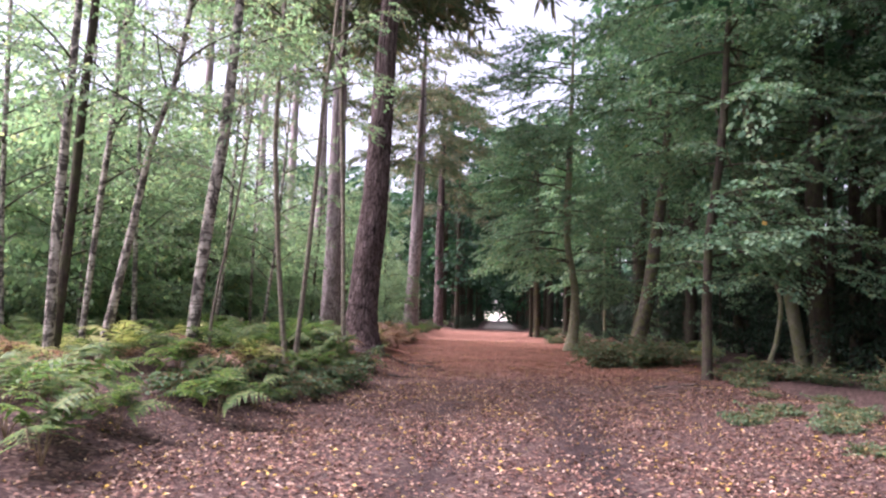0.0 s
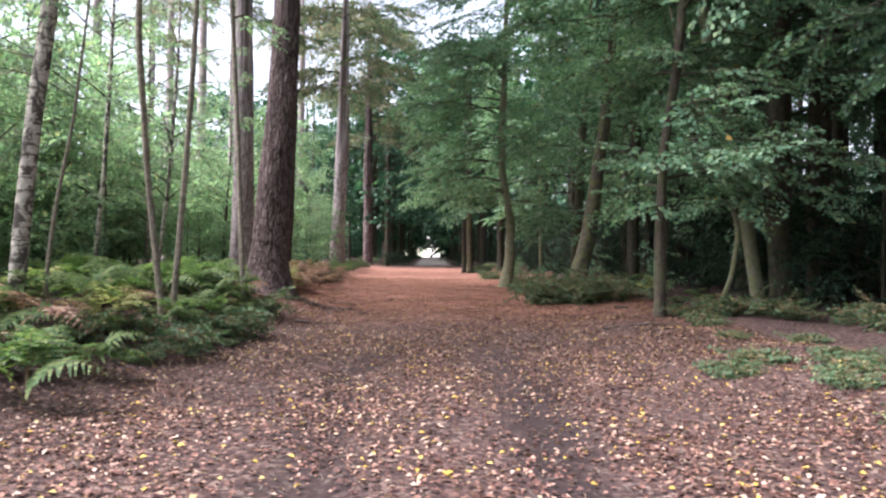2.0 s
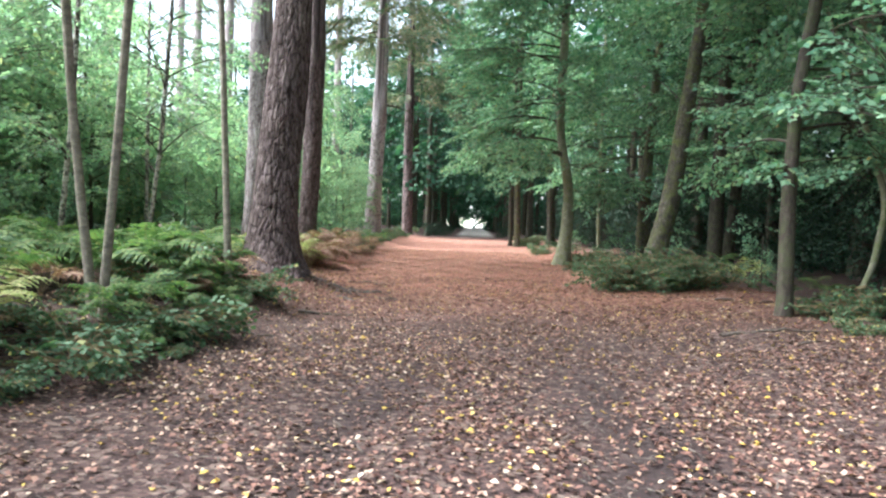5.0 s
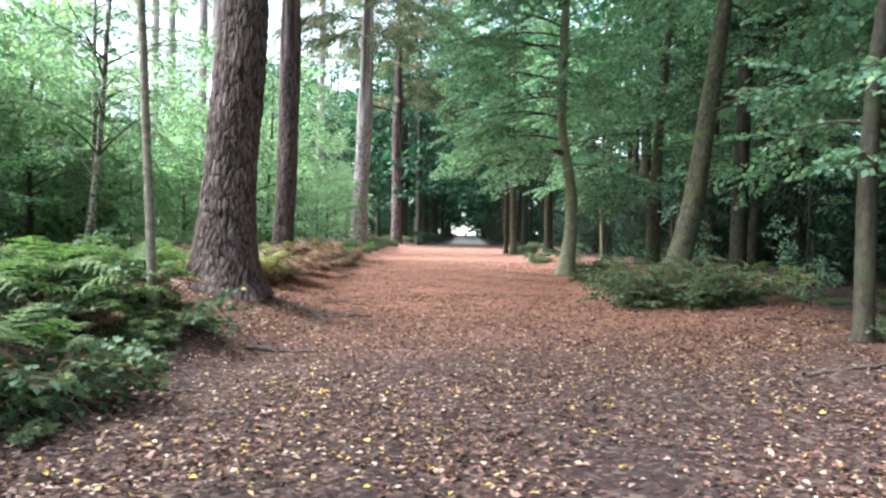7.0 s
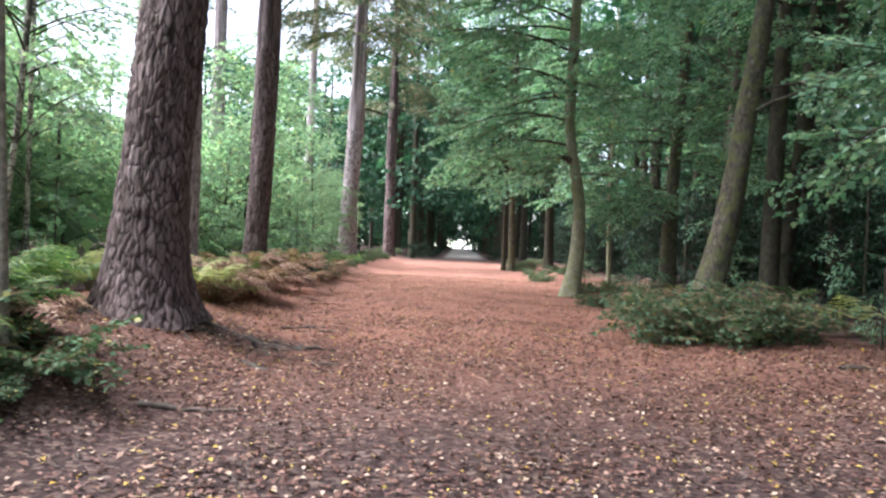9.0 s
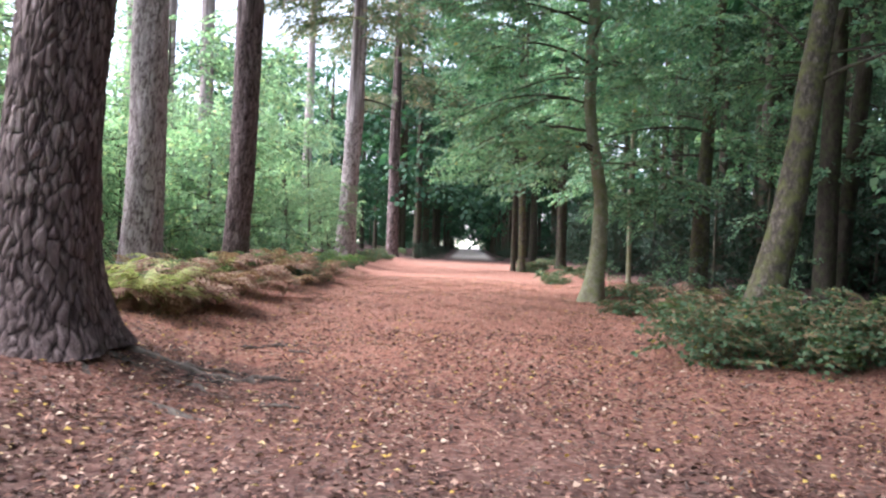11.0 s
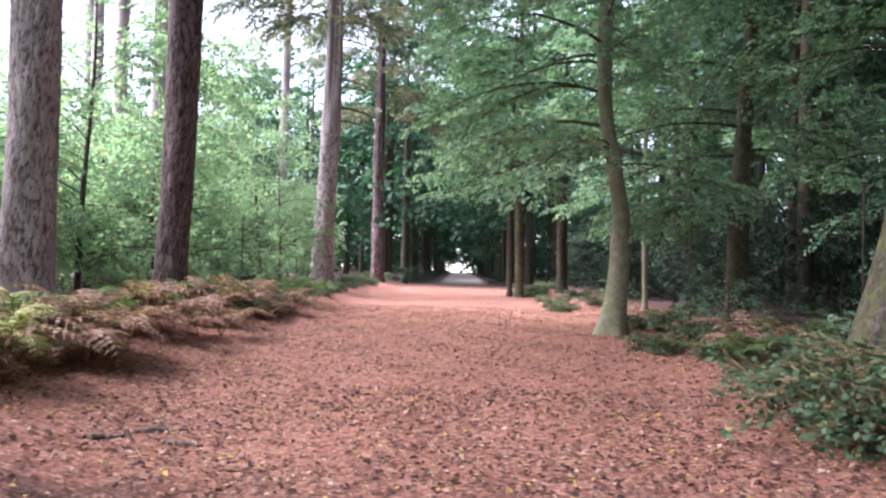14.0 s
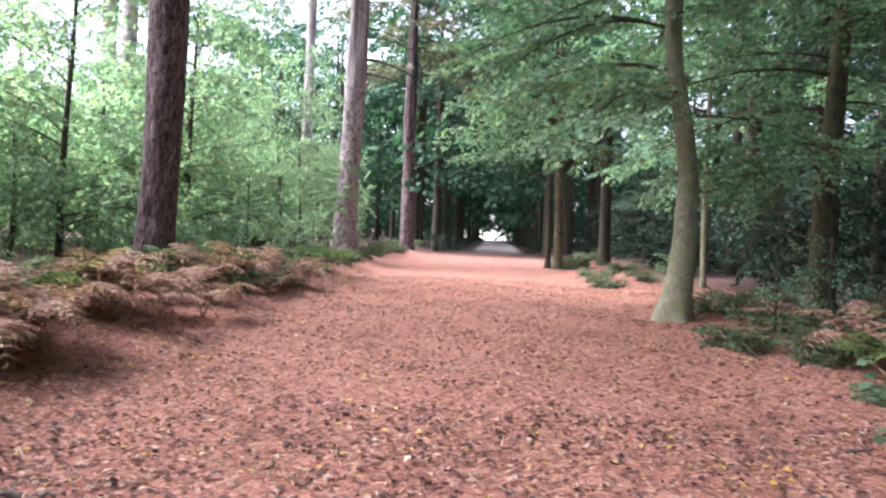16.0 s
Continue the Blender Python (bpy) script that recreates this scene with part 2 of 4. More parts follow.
PALEWOOD = plain_varied("pale_wood", [(0.3, (0.3, 0.25, 0.2)), (0.7, (0.5, 0.43, 0.36))])
NEEDLE_LITTER = foliage("fallen_needle", [(0.0, (0.16, 0.055, 0.035)), (0.5, (0.36, 0.15, 0.1)), (0.85, (0.52, 0.26, 0.18)), (1.0, (0.62, 0.42, 0.32))], 0.1, 0.6)
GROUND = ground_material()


# ---- mesh tools ----
def smooth(a, b, x):
    t = np.clip((x - a) / (b - a), 0, 1)
    return t * t * (3 - 2 * t)


def ground_z(x, y):
    """Height of the forest floor: a level ride between low banks, with worn ruts."""
    x, y = np.asarray(x, float), np.asarray(y, float)
    base = -0.03 - 0.006 * np.clip(y, -10, 24)
    toe = -2.9 + 1.0 * np.exp(-((y - 20) / 5.0) ** 2) - 0.5 * smooth(26, 40, y)
    left = (0.55 - 0.2 * smooth(12, 8, y) - 0.25 * smooth(21, 25, y)) * smooth(toe, toe - 2.3, x) + 0.25 * smooth(-6, -16, x)
    right = 0.12 * smooth(2.6, 4.6, x) + 0.3 * smooth(6, 14, x)
    off = smooth(2.2, 5.0, np.abs(x))
    rolls = (np.sin(x * 1.7 + 1.3 * np.sin(y * 0.6)) * np.sin(y * 1.3 + 0.7)) * 0.05 * (0.25 + off) * smooth(60, 42, y)
    fine = np.sin(x * 5.1 + y * 2.3) * np.sin(y * 4.3 - x * 1.9) * 0.012 * smooth(46, 38, y)
    wander = 0.25 * np.sin(y * 0.35)
    ruts = -0.05 * (np.exp(-((x - 1.15 - wander) / 0.28) ** 2) + 0.6 * np.exp(-((x + 0.75 - wander) / 0.3) ** 2)) * smooth(18, 9, y)
    return base + left + right + rolls + fine + ruts


def mesh_of(name, verts, faces, mats, index=None, shade=False):
    """One mesh from an (n,3) array and an (m,3) or (m,4) array of corners."""
    me = bpy.data.meshes.new(name)
    faces = np.asarray(faces, np.int32)
    k = faces.shape[1]
    me.vertices.add(len(verts))
    me.vertices.foreach_set("co", np.asarray(verts, np.float32).ravel())
    me.loops.add(faces.size)
    me.loops.foreach_set("vertex_index", faces.ravel())
    me.polygons.add(len(faces))
    me.polygons.foreach_set("loop_start", np.arange(0, faces.size, k, dtype=np.int32))
    for m in mats:
        me.materials.append(m)
    if index is not None:
        me.polygons.foreach_set("material_index", np.asarray(index, np.int32))
    if shade:
        me.polygons.foreach_set("use_smooth", np.ones(len(faces), bool))
    me.update(calc_edges=True)
    return me


def part(name, me, parent, label=""):
    ob = new(name, me)
    ob.parent = parent
    if label:
        tagged(ob, label)
    return ob


def tube(points, radii, sides=8, close=True):
    """Rings round a line of points; returns vertices and quads."""
    points, radii = np.asarray(points, float), np.asarray(radii, float)
    tang = np.gradient(points, axis=0)
    tang /= np.linalg.norm(tang, axis=1)[:, None] + 1e-9
    mean = tang.mean(0)
    ref = np.array([0, 0, 1.0]) if abs(mean[2]) < 0.8 * np.linalg.norm(mean) else np.array([1.0, 0, 0])
    u = np.cross(tang, ref)
    u /= np.linalg.norm(u, axis=1)[:, None] + 1e-9
    w = np.cross(u, tang)
    a = np.linspace(0, 2 * np.pi, sides, endpoint=False)
    ring = u[:, None, :] * np.cos(a)[None, :, None] + w[:, None, :] * np.sin(a)[None, :, None]
    v = (points[:, None, :] + ring * radii[:, None, None]).reshape(-1, 3)
    n = len(points)
    i, j = np.meshgrid(np.arange(n - 1), np.arange(sides), indexing="ij")
    i, j = i.ravel(), j.ravel()
    jn = (j + 1) % sides
    f = np.stack([i * sides + j, i * sides + jn, (i + 1) * sides + jn, (i + 1) * sides + j], 1)
    return v, f


def joined(pieces):
    """Join (vertices, faces) pairs."""
    vs, fs, n = [], [], 0
    for v, f in pieces:
        vs.append(v)
        fs.append(f + n)
        n += len(v)
    return np.concatenate(vs), np.concatenate(fs)


# ---- leaves ----
def leaf_quads(origin, along, side, up, length, width, fold=0.12):
    """Folded leaf blades: base, edge, tip, edge."""
    o, a, s, u = origin, along * length[:, None], side * width[:, None], up
    q = np.stack([o, o + a * 0.45 + s * 0.5 + u * (width * fold)[:, None], o + a, o + a * 0.45 - s * 0.5 + u * (width * fold)[:, None]], 1)
    return q


def leaf_spray(rng, length=1.3, twigs=9, leaf=0.085, tilt=0.35):
    """A flat branchlet along +x: side twigs left and right, leaves along them. Returns (n,4,3) quads and material indices."""
    o, a, mat_quads = [], [], []
    for i in range(twigs):
        t = (i + 0.6) / twigs
        sign = 1 if i % 2 else -1
        ang = sign * rng.uniform(0.6, 1.05)
        tl = length * (0.5 * (1 - t) + 0.14) * rng.uniform(0.8, 1.2)
        start = np.array([t * length, 0, -0.16 * length * t * t])
        d = np.array([math.cos(ang), math.sin(ang), -0.08])
        n = max(2, int(tl / (leaf * 0.45)))
        for k in range(n):
            s = (k + 0.7) / n * tl
            side = 1 if k % 2 else -1
            la = ang + side * rng.uniform(0.4, 0.9)
            o.append(start + d * s + np.array([0, 0, -0.1 * s * s]) + rng.normal(0, 0.012, 3))
            a.append((math.cos(la), math.sin(la), rng.normal(-0.3, 0.3)))
        e = start + d * tl
        wv = np.array([0, 0, 0.008])
        mat_quads.append(np.stack([start - wv, e - wv * 0.3, e + wv * 0.3, start + wv]))
    end = np.array([length, 0, -0.16 * length])
    mat_quads.append(np.stack([np.array([0, 0, -0.012]), end, end + [0, 0, 0.004], np.array([0, 0, 0.012])]))
    o, a = np.array(o), np.array(a)
    a /= np.linalg.norm(a, axis=1)[:, None]
    up = np.array([0, 0, 1.0]) + rng.normal(0, tilt, (len(o), 3))
    side = np.cross(up, a)
    side /= np.linalg.norm(side, axis=1)[:, None]
    up = np.cross(a, side)
    ln = leaf * rng.uniform(0.7, 1.25, len(o))
    q = leaf_quads(o, a, side, up, ln, ln * 0.75)
    q = np.concatenate([q, np.array(mat_quads)])
    idx = np.concatenate([np.zeros(len(o), int), np.ones(len(mat_quads), int)])
    return q, idx


def needle_spray(rng, length=1.2, count=70, blade=0.22, width=0.03):
    """A drooping conifer branchlet of thin blades."""
    t = rng.uniform(0.1, 1, count)
    y = rng.normal(0, 0.16, count) * length * (1.1 - t)
    o = np.stack([t * length, y, -0.25 * length * t * t + rng.normal(0, 0.05, count)], 1)
    a = np.stack([rng.uniform(0.2, 1, count), np.sign(y) * rng.uniform(0.1, 1, count), rng.normal(-0.2, 0.45, count)], 1)
    a /= np.linalg.norm(a, axis=1)[:, None]
    up = rng.normal(0, 1, (count, 3))
    side = np.cross(up, a)
    side /= np.linalg.norm(side, axis=1)[:, None]
    ln = blade * rng.uniform(0.6, 1.2, count)
    q = leaf_quads(o, a, side, np.cross(a, side), ln, np.full(count, width))
    tw = np.stack([np.array([0, 0, -0.012]), np.array([length, 0, -0.25 * length]), np.array([length, 0, -0.245 * length]), np.array([0, 0, 0.012])])[None]
    return np.concatenate([q, tw]), np.concatenate([np.zeros(count, int), np.ones(1, int)])


def scatter(templates, where, yaw, pitch, roll, scale, rng):
    """Copies of the quads of the templates, turned and moved; returns vertices, quads and material indices."""
    where, pick = np.asarray(where, float), rng.integers(0, len(templates), len(where))
    vs, idx = [], []
    for i, (q, mi) in enumerate(templates):
        k = np.flatnonzero(pick == i)
        if not len(k):
            continue
        cy, sy, cp, sp, cr, sr = np.cos(yaw[k]), np.sin(yaw[k]), np.cos(pitch[k]), np.sin(pitch[k]), np.cos(roll[k]), np.sin(roll[k])
        z = np.zeros_like(cy)
        o = np.ones_like(cy)
        rz = np.stack([cy, -sy, z, sy, cy, z, z, z, o], 1).reshape(-1, 3, 3)
        ry = np.stack([cp, z, -sp, z, o, z, sp, z, cp], 1).reshape(-1, 3, 3)
        rx = np.stack([o, z, z, z, cr, -sr, z, sr, cr], 1).reshape(-1, 3, 3)
        m = rz @ ry @ rx * scale[k][:, None, None]
        pts = q.reshape(-1, 3)
        v = np.einsum("kij,nj->kni", m, pts) + where[k][:, None, :]
        vs.append(v.reshape(-1, 3))
        idx.append(np.tile(mi, len(k)))
    v = np.concatenate(vs)
    f = np.arange(len(v), dtype=np.int32).reshape(-1, 4)
    return v, f, np.concatenate(idx)


trng = np.random.default_rng(11)
SPRAY = [leaf_spray(trng, 1.3, 9, 0.125, 0.7) for _ in range(4)]
SPRAY_FINE = [leaf_spray(trng, 1.0, 7, 0.085, 0.8) for _ in range(4)]
SPRAY_MID = [leaf_spray(trng, 1.4, 9, 0.125, 0.75) for _ in range(3)]
SPRAY_FAR = [leaf_spray(trng, 1.9, 6, 0.36, 0.7) for _ in range(3)]
BUSH_SPRAY = [leaf_spray(trng, 0.38, 6, 0.064, 0.6) for _ in range(3)]
NEEDLES_FAR = [needle_spray(trng, 1.8, 55, 0.5, 0.085) for _ in range(3)]


# ---- trees ----
def trunk_mesh(name, axis, bark_mat, sides, step, plates=0.0, flare=0.35, seed=1, fine_to=6.5):
    """A tapered trunk along axis [(x, y, z, radius)], with root flare and, where plates > 0, cracked bark plates."""
    rng = np.random.default_rng(seed)
    axis = np.asarray(axis, float)
    z0, z1 = axis[0, 2], axis[-1, 2]
    zs = np.concatenate([np.arange(z0, min(z1, z0 + fine_to), step), np.arange(z0 + fine_to, z1, 0.6), [z1]]) if z1 > z0 + fine_to else np.append(np.arange(z0, z1, step), z1)
    cx, cy, r = (np.interp(zs, axis[:, 2], axis[:, c]) for c in (0, 1, 3))
    if len(zs) > 6:
        ker = np.ones(5) / 5
        for arr in (cx, cy):
            arr[2:-2] = np.convolve(arr, ker, "valid")
    a = np.linspace(0, 2 * np.pi, sides, endpoint=False)
    zz, aa = np.meshgrid(zs, a, indexing="ij")
    h = zz - z0
    lobes = 1 + 0.35 * np.sin(aa * 3 + rng.uniform(0, 6)) + 0.25 * np.sin(aa * 5 + rng.uniform(0, 6))
    rad = r[:, None] * (1 + flare * np.exp(-h / (0.75 * r.max() + 0.06)) * lobes)
    rad = rad * (1 + 0.04 * np.sin(aa * 2 + h * 0.9 + rng.uniform(0, 6)) + 0.03 * np.sin(aa * 4 - h * 1.7))
    if plates:
        u = aa * r.mean() + 0.008 * np.sin(zz * 7 + 3 * np.sin(aa * 3)) + 0.008 * np.sin(zz * 23 + aa * 8)
        v = zz / 3.8 + 0.006 * np.sin(aa * 5 + 2 * np.sin(zz * 1.1)) + 0.005 * np.sin(aa * 11 + zz * 4)
        cell = 0.042
        around, high = 2 * np.pi * r.mean(), (min(z1, z0 + fine_to) - z0) / 3.8
        n = int(around * high / (cell * cell) * 1.2)
        pu, pv = rng.uniform(-0.1, around + 0.1, n), rng.uniform(z0 / 3.8 - 0.1, z0 / 3.8 + high + 0.1, n)
        lift = rng.uniform(0.45, 1.3, n)
        grow = rng.uniform(0, 0.022, n)
        groove = np.zeros(u.size)
        uf, vf = u.ravel(), v.ravel()
        for s in range(0, u.size, 4000):
            d = np.hypot(uf[s:s + 4000, None] - pu[None], vf[s:s + 4000, None] - pv[None]) - grow[None]
            k = np.argpartition(d, 2, axis=1)[:, :2]
            dd = np.take_along_axis(d, k, 1)
            near = np.take_along_axis(k, dd.argmin(1)[:, None], 1)[:, 0]
            gap = np.abs(dd[:, 0] - dd[:, 1])
            groove[s:s + 4000] = np.clip(gap / 0.016, 0, 1) ** 0.8 * lift[near]
        rad = rad + (groove.reshape(u.shape) - 0.6) * plates
    plate = groove.reshape(-1) if plates else np.ones(rad.size)
    v = np.stack([cx[:, None] + np.cos(aa) * rad, cy[:, None] + np.sin(aa) * rad, zz], -1).reshape(-1, 3)
    n = len(zs)
    i, j = np.meshgrid(np.arange(n - 1), np.arange(sides), indexing="ij")
    i, j = i.ravel(), j.ravel()
    jn = (j + 1) % sides
    f = np.stack([i * sides + j, i * sides + jn, (i + 1) * sides + jn, (i + 1) * sides + j], 1)
    me = mesh_of(name, v, f, [bark_mat], shade=True)
    me.attributes.new("plate", 'FLOAT', 'POINT').data.foreach_set("value", plate.astype(np.float32))
    return me


def limbs_of(rng, count, low, high, azimuth, spread, short, long, rise=0.25, droop=0.3):
    """Specifications of limbs: height, direction, length, rise and droop."""
    return [(rng.uniform(low, high), radians(azimuth + rng.uniform(-spread, spread)), rng.uniform(short, long), rise + rng.uniform(-0.15, 0.15), droop + rng.uniform(-0.1, 0.1)) for _ in range(count)]


def limb_line(base, spec, rng):
    z, az, length, rise, droop = spec
    s = np.linspace(0, 1, 7)
    wig = np.cumsum(rng.normal(0, 0.05, 7)) * length * s * 0.5
    along = s * length
    x = base[0] + math.cos(az) * along - math.sin(az) * wig
    y = base[1] + math.sin(az) * along + math.cos(az) * wig
    zz = base[2] + length * (rise * s - droop * s * s)
    return np.stack([x, y, zz], 1)


def tree(name, label, axis, bark_mat, limbs, leaf_mat, sprays, seed, sides=14, step=0.25, plates=0.0, flare=0.35, category="tree", group="", gap=0.45, size=1.0, limb_r=0.3, from_s=0.25, split=True, flat=0.15, bare=()):
    """A tree: trunk, limbs and a crown of leaves, all under an empty at its foot. axis: [(x, y, z, radius)] in the world."""
    rng = np.random.default_rng(seed)
    axis = np.asarray(axis, float)
    foot = axis[0, :3].copy()
    top = tagged(new(name), label, category, group)
    top.location = foot
    loc = axis.copy()
    loc[:, :3] -= foot
    part("trunk", trunk_mesh("trunk", loc, bark_mat, sides, step, plates, flare, seed), top)
    where, yaw, pitch, scale, tubes = [], [], [], [], []
    for n_spec, spec in enumerate(list(limbs) + list(bare)):
        z = min(spec[0], loc[-1, 2] * 0.98)
        at = np.array([np.interp(z, loc[:, 2], loc[:, 0]), np.interp(z, loc[:, 2], loc[:, 1]), z])
        r = np.interp(z, loc[:, 2], loc[:, 3])
        line = limb_line(at, spec, rng)
        length = spec[2]
        r0 = min(r * limb_r * 1.6, 0.008 * length + 0.01)
        tubes.append(tube(line, r0 * (1 - 0.85 * np.linspace(0, 1, 7)), 5 if split else 3))
        if n_spec >= len(limbs):
            continue
        m = max(2, int(length * (1 - from_s) / gap))
        for k in range(m + 1):
            s = from_s + (1 - from_s) * (k + rng.uniform(0, 0.6)) / (m + 0.6)
            p = np.array([np.interp(s, np.linspace(0, 1, 7), line[:, c]) for c in range(3)])
            sign = 1 if k % 2 else -1
            where.append(p)
            yaw.append(spec[1] + sign * rng.uniform(0.3, 1.1) * (1 - 0.6 * s))
            pitch.append(rng.normal(-0.18, flat * 1.3))
            scale.append(size * rng.uniform(0.75, 1.25) * (1.1 - 0.35 * s))
    if split:
        for v, f in tubes:
            part("limb", mesh_of("limb", v, f, [DARK], shade=True), top)
    if where:
        v, f, mi = scatter(sprays, where, np.array(yaw), np.array(pitch), rng.normal(0, flat, len(yaw)), np.array(scale), rng)
        if tubes and not split:
            tv, tf = joined(tubes)
            mi = np.concatenate([mi, np.ones(len(tf), int)])
            v, f = joined([(v, f), (tv, tf)])
        part("crown", mesh_of("crown", v, f, [leaf_mat, bark_mat], mi), top)
    return top


def axis_at(y, zxr, height, lean_y=0.0, top_r=0.03):
    """Axis [(x, y, z, r)] from heights, places across and radii; carried down into the ground and up to the top."""
    z0, x0, r0 = zxr[0]
    foot = float(ground_z(x0, y)) - 0.12
    rows = [(x0, y, foot, r0 * 1.02)] + [(x, y + lean_y * (z - z0), z, r) for z, x, r in zxr if z > foot + 0.1]
    z1, x1, r1 = zxr[-1]
    zb, xb, rb = zxr[-2]
    slope = (x1 - xb) / (z1 - zb) * 0.6
    for k in (0.35, 0.7, 1.0):
        z = z1 + (height - z1) * k
        rows.append((x1 + slope * (z - z1), y + lean_y * (z - z0), z, r1 + (top_r - r1) * k))
    return rows


def stick(name, label, points, radius, mat, category="stick", sides=7, seed=0):
    rng = np.random.default_rng(seed)
    p = np.asarray(points, float)
    s = np.linspace(0, 1, 12)
    line = np.stack([np.interp(s, np.linspace(0, 1, len(p)), p[:, c]) for c in range(3)], 1)
    line[1:-1] += rng.normal(0, radius * 0.35, (10, 3))
    v, f = tube(line - p[0], radius * (1 - 0.6 * s) * (1 + 0.15 * rng.normal(0, 1, 12)), sides)
    ob = new(name, mesh_of(name, v, f, [mat], shade=True))
    ob.location = p[0]
    return tagged(ob, label, category)


# ---- ground: one sheet to the horizon ----
def ground_sheet():
    def line(a, b, step, far):
        mid = np.arange(a, b, step)
        out = np.geomspace(step, far, 34)
        return np.concatenate([a - out[::-1], mid, mid[-1] + out])
    xs, ys = line(-8, 8, 0.16, 900), line(-3, 40, 0.22, 1500)
    xx, yy = np.meshgrid(xs, ys, indexing="ij")
    v = np.stack([xx, yy, ground_z(xx, yy)], -1).reshape(-1, 3)
    i, j = np.meshgrid(np.arange(len(xs) - 1), np.arange(len(ys) - 1), indexing="ij")
    a = (i * len(ys) + j).ravel()
    f = np.stack([a, a + len(ys), a + len(ys) + 1, a + 1], 1)
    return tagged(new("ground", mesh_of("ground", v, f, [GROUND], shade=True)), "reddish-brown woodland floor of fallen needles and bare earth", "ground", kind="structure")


ground_sheet()


# ---- pines beside the ride ----
prng = np.random.default_rng(5)
BIG = axis_at(20.5, [(0.3, -3.8, 0.485), (1.0, -3.8, 0.45), (1.75, -3.76, 0.415), (2.5, -3.71, 0.385), (4.0, -3.57, 0.36), (4.76, -3.52, 0.35)], 24)
tree("pine_tree", "huge old pine with deeply cracked reddish-brown bark", BIG, PINE, limbs_of(prng, 44, 12.5, 23, 0, 180, 3.0, 5.5, 0.2, 0.3), NEEDLE, NEEDLES_FAR, 21, 300, 0.022, 0.026, 0.55, group="tall pines", split=True, size=1.7, gap=0.55)
tree("pine_tree", "tall pine with grey-brown plated bark among bracken", axis_at(28.6, [(0.58, -6.55, 0.40), (1.68, -6.51, 0.381), (2.6, -6.49, 0.368), (3.53, -6.48, 0.354), (5.2, -6.49, 0.345)], 25), PINE_HAZED, limbs_of(prng, 36, 14, 24, 0, 180, 3, 5, 0.2, 0.3), NEEDLE, NEEDLES_FAR, 22, 110, 0.04, 0.02, 0.2, group="tall pines", gap=0.6, size=1.7)
tree("pine_tree", "straight reddish pine with a stub near its fork", axis_at(32.5, [(0.6, -5.88, 0.33), (1.18, -5.85, 0.314), (2.84, -5.77, 0.321), (5.6, -5.71, 0.335), (6.97, -5.69, 0.31)], 24), PINE, limbs_of(prng, 36, 13.5, 23, 0, 180, 3, 5, 0.2, 0.3), NEEDLE, NEEDLES_FAR, 23, 90, 0.05, 0.018, 0.25, group="tall pines", gap=0.6, size=1.7, bare=[(7.2, 0.3, 2.2, 1.3, 0.1), (6.4, 2.9, 0.5, 0.6, 0.1)])
tree("pine_tree", "slender pale pine behind the understorey", axis_at(43.7, [(1.0, -10.93, 0.29), (5.98, -10.87, 0.3), (10.46, -10.87, 0.27)], 23), PINE_HAZED, limbs_of(prng, 16, 14, 22, 0, 180, 2, 4, 0.2, 0.3), NEEDLE, NEEDLES_FAR, 24, 32, 0.12, 0.02, 0.2, group="tall pines", gap=0.5)
tree("pine_tree", "pine with dead snapped branches over the ride", axis_at(47.5, [(0.5, -5.62, 0.46), (2.89, -5.55, 0.395), (5.26, -5.44, 0.384), (7.64, -5.36, 0.361), (10.02, -5.31, 0.34)], 23), PINE_HAZED, limbs_of(prng, 34, 10.5, 22, 0, 180, 2.5, 4.5, 0.15, 0.4), NEEDLE, NEEDLES_FAR, 25, 48, 0.08, 0.025, 0.25, group="tall pines", gap=0.35, bare=limbs_of(prng, 9, 6.5, 11, -20, 50, 2.0, 4.0, 0.1, 0.5))
tree("pine_tree", "narrow reddish pine at the edge of the ride", axis_at(62, [(0.2, -5.0, 0.377), (7.28, -5.08, 0.33), (10.77, -5.05, 0.30)], 22), PINE, limbs_of(prng, 36, 10, 21, 0, 180, 2.5, 4.5, 0.15, 0.4), NEEDLE, NEEDLES_FAR, 26, 32, 0.12, 0.02, 0.25, group="tall pines", gap=0.35, bare=limbs_of(prng, 8, 6.0, 11, -20, 60, 1.5, 3.5, 0.1, 0.5))
for k, (px, py, pr, ph) in enumerate([(-13.7, 25, 0.27, 22), (-13.5, 46, 0.28, 23), (-17.5, 52, 0.3, 24), (-9.5, 56, 0.26, 23), (-21, 58, 0.3, 24), (-16, 38, 0.25, 22)]):
    g = float(ground_z(px, py))
    tree("pine_tree", "distant tall pine with a bare pinkish trunk", [(px, py, g - 0.1, pr), (px + 0.1, py, g + 6, pr * 0.95), (px + 0.2, py, ph * 0.7, pr * 0.75), (px, py, ph, 0.04)], PINE_HAZED, limbs_of(prng, 16, 14, ph - 1, 0, 180, 2, 3.5, 0.2, 0.3), NEEDLE, NEEDLES_FAR, 60 + k, 20, 0.3, 0.0, 0.2, group="tall pines", split=False, gap=0.6)

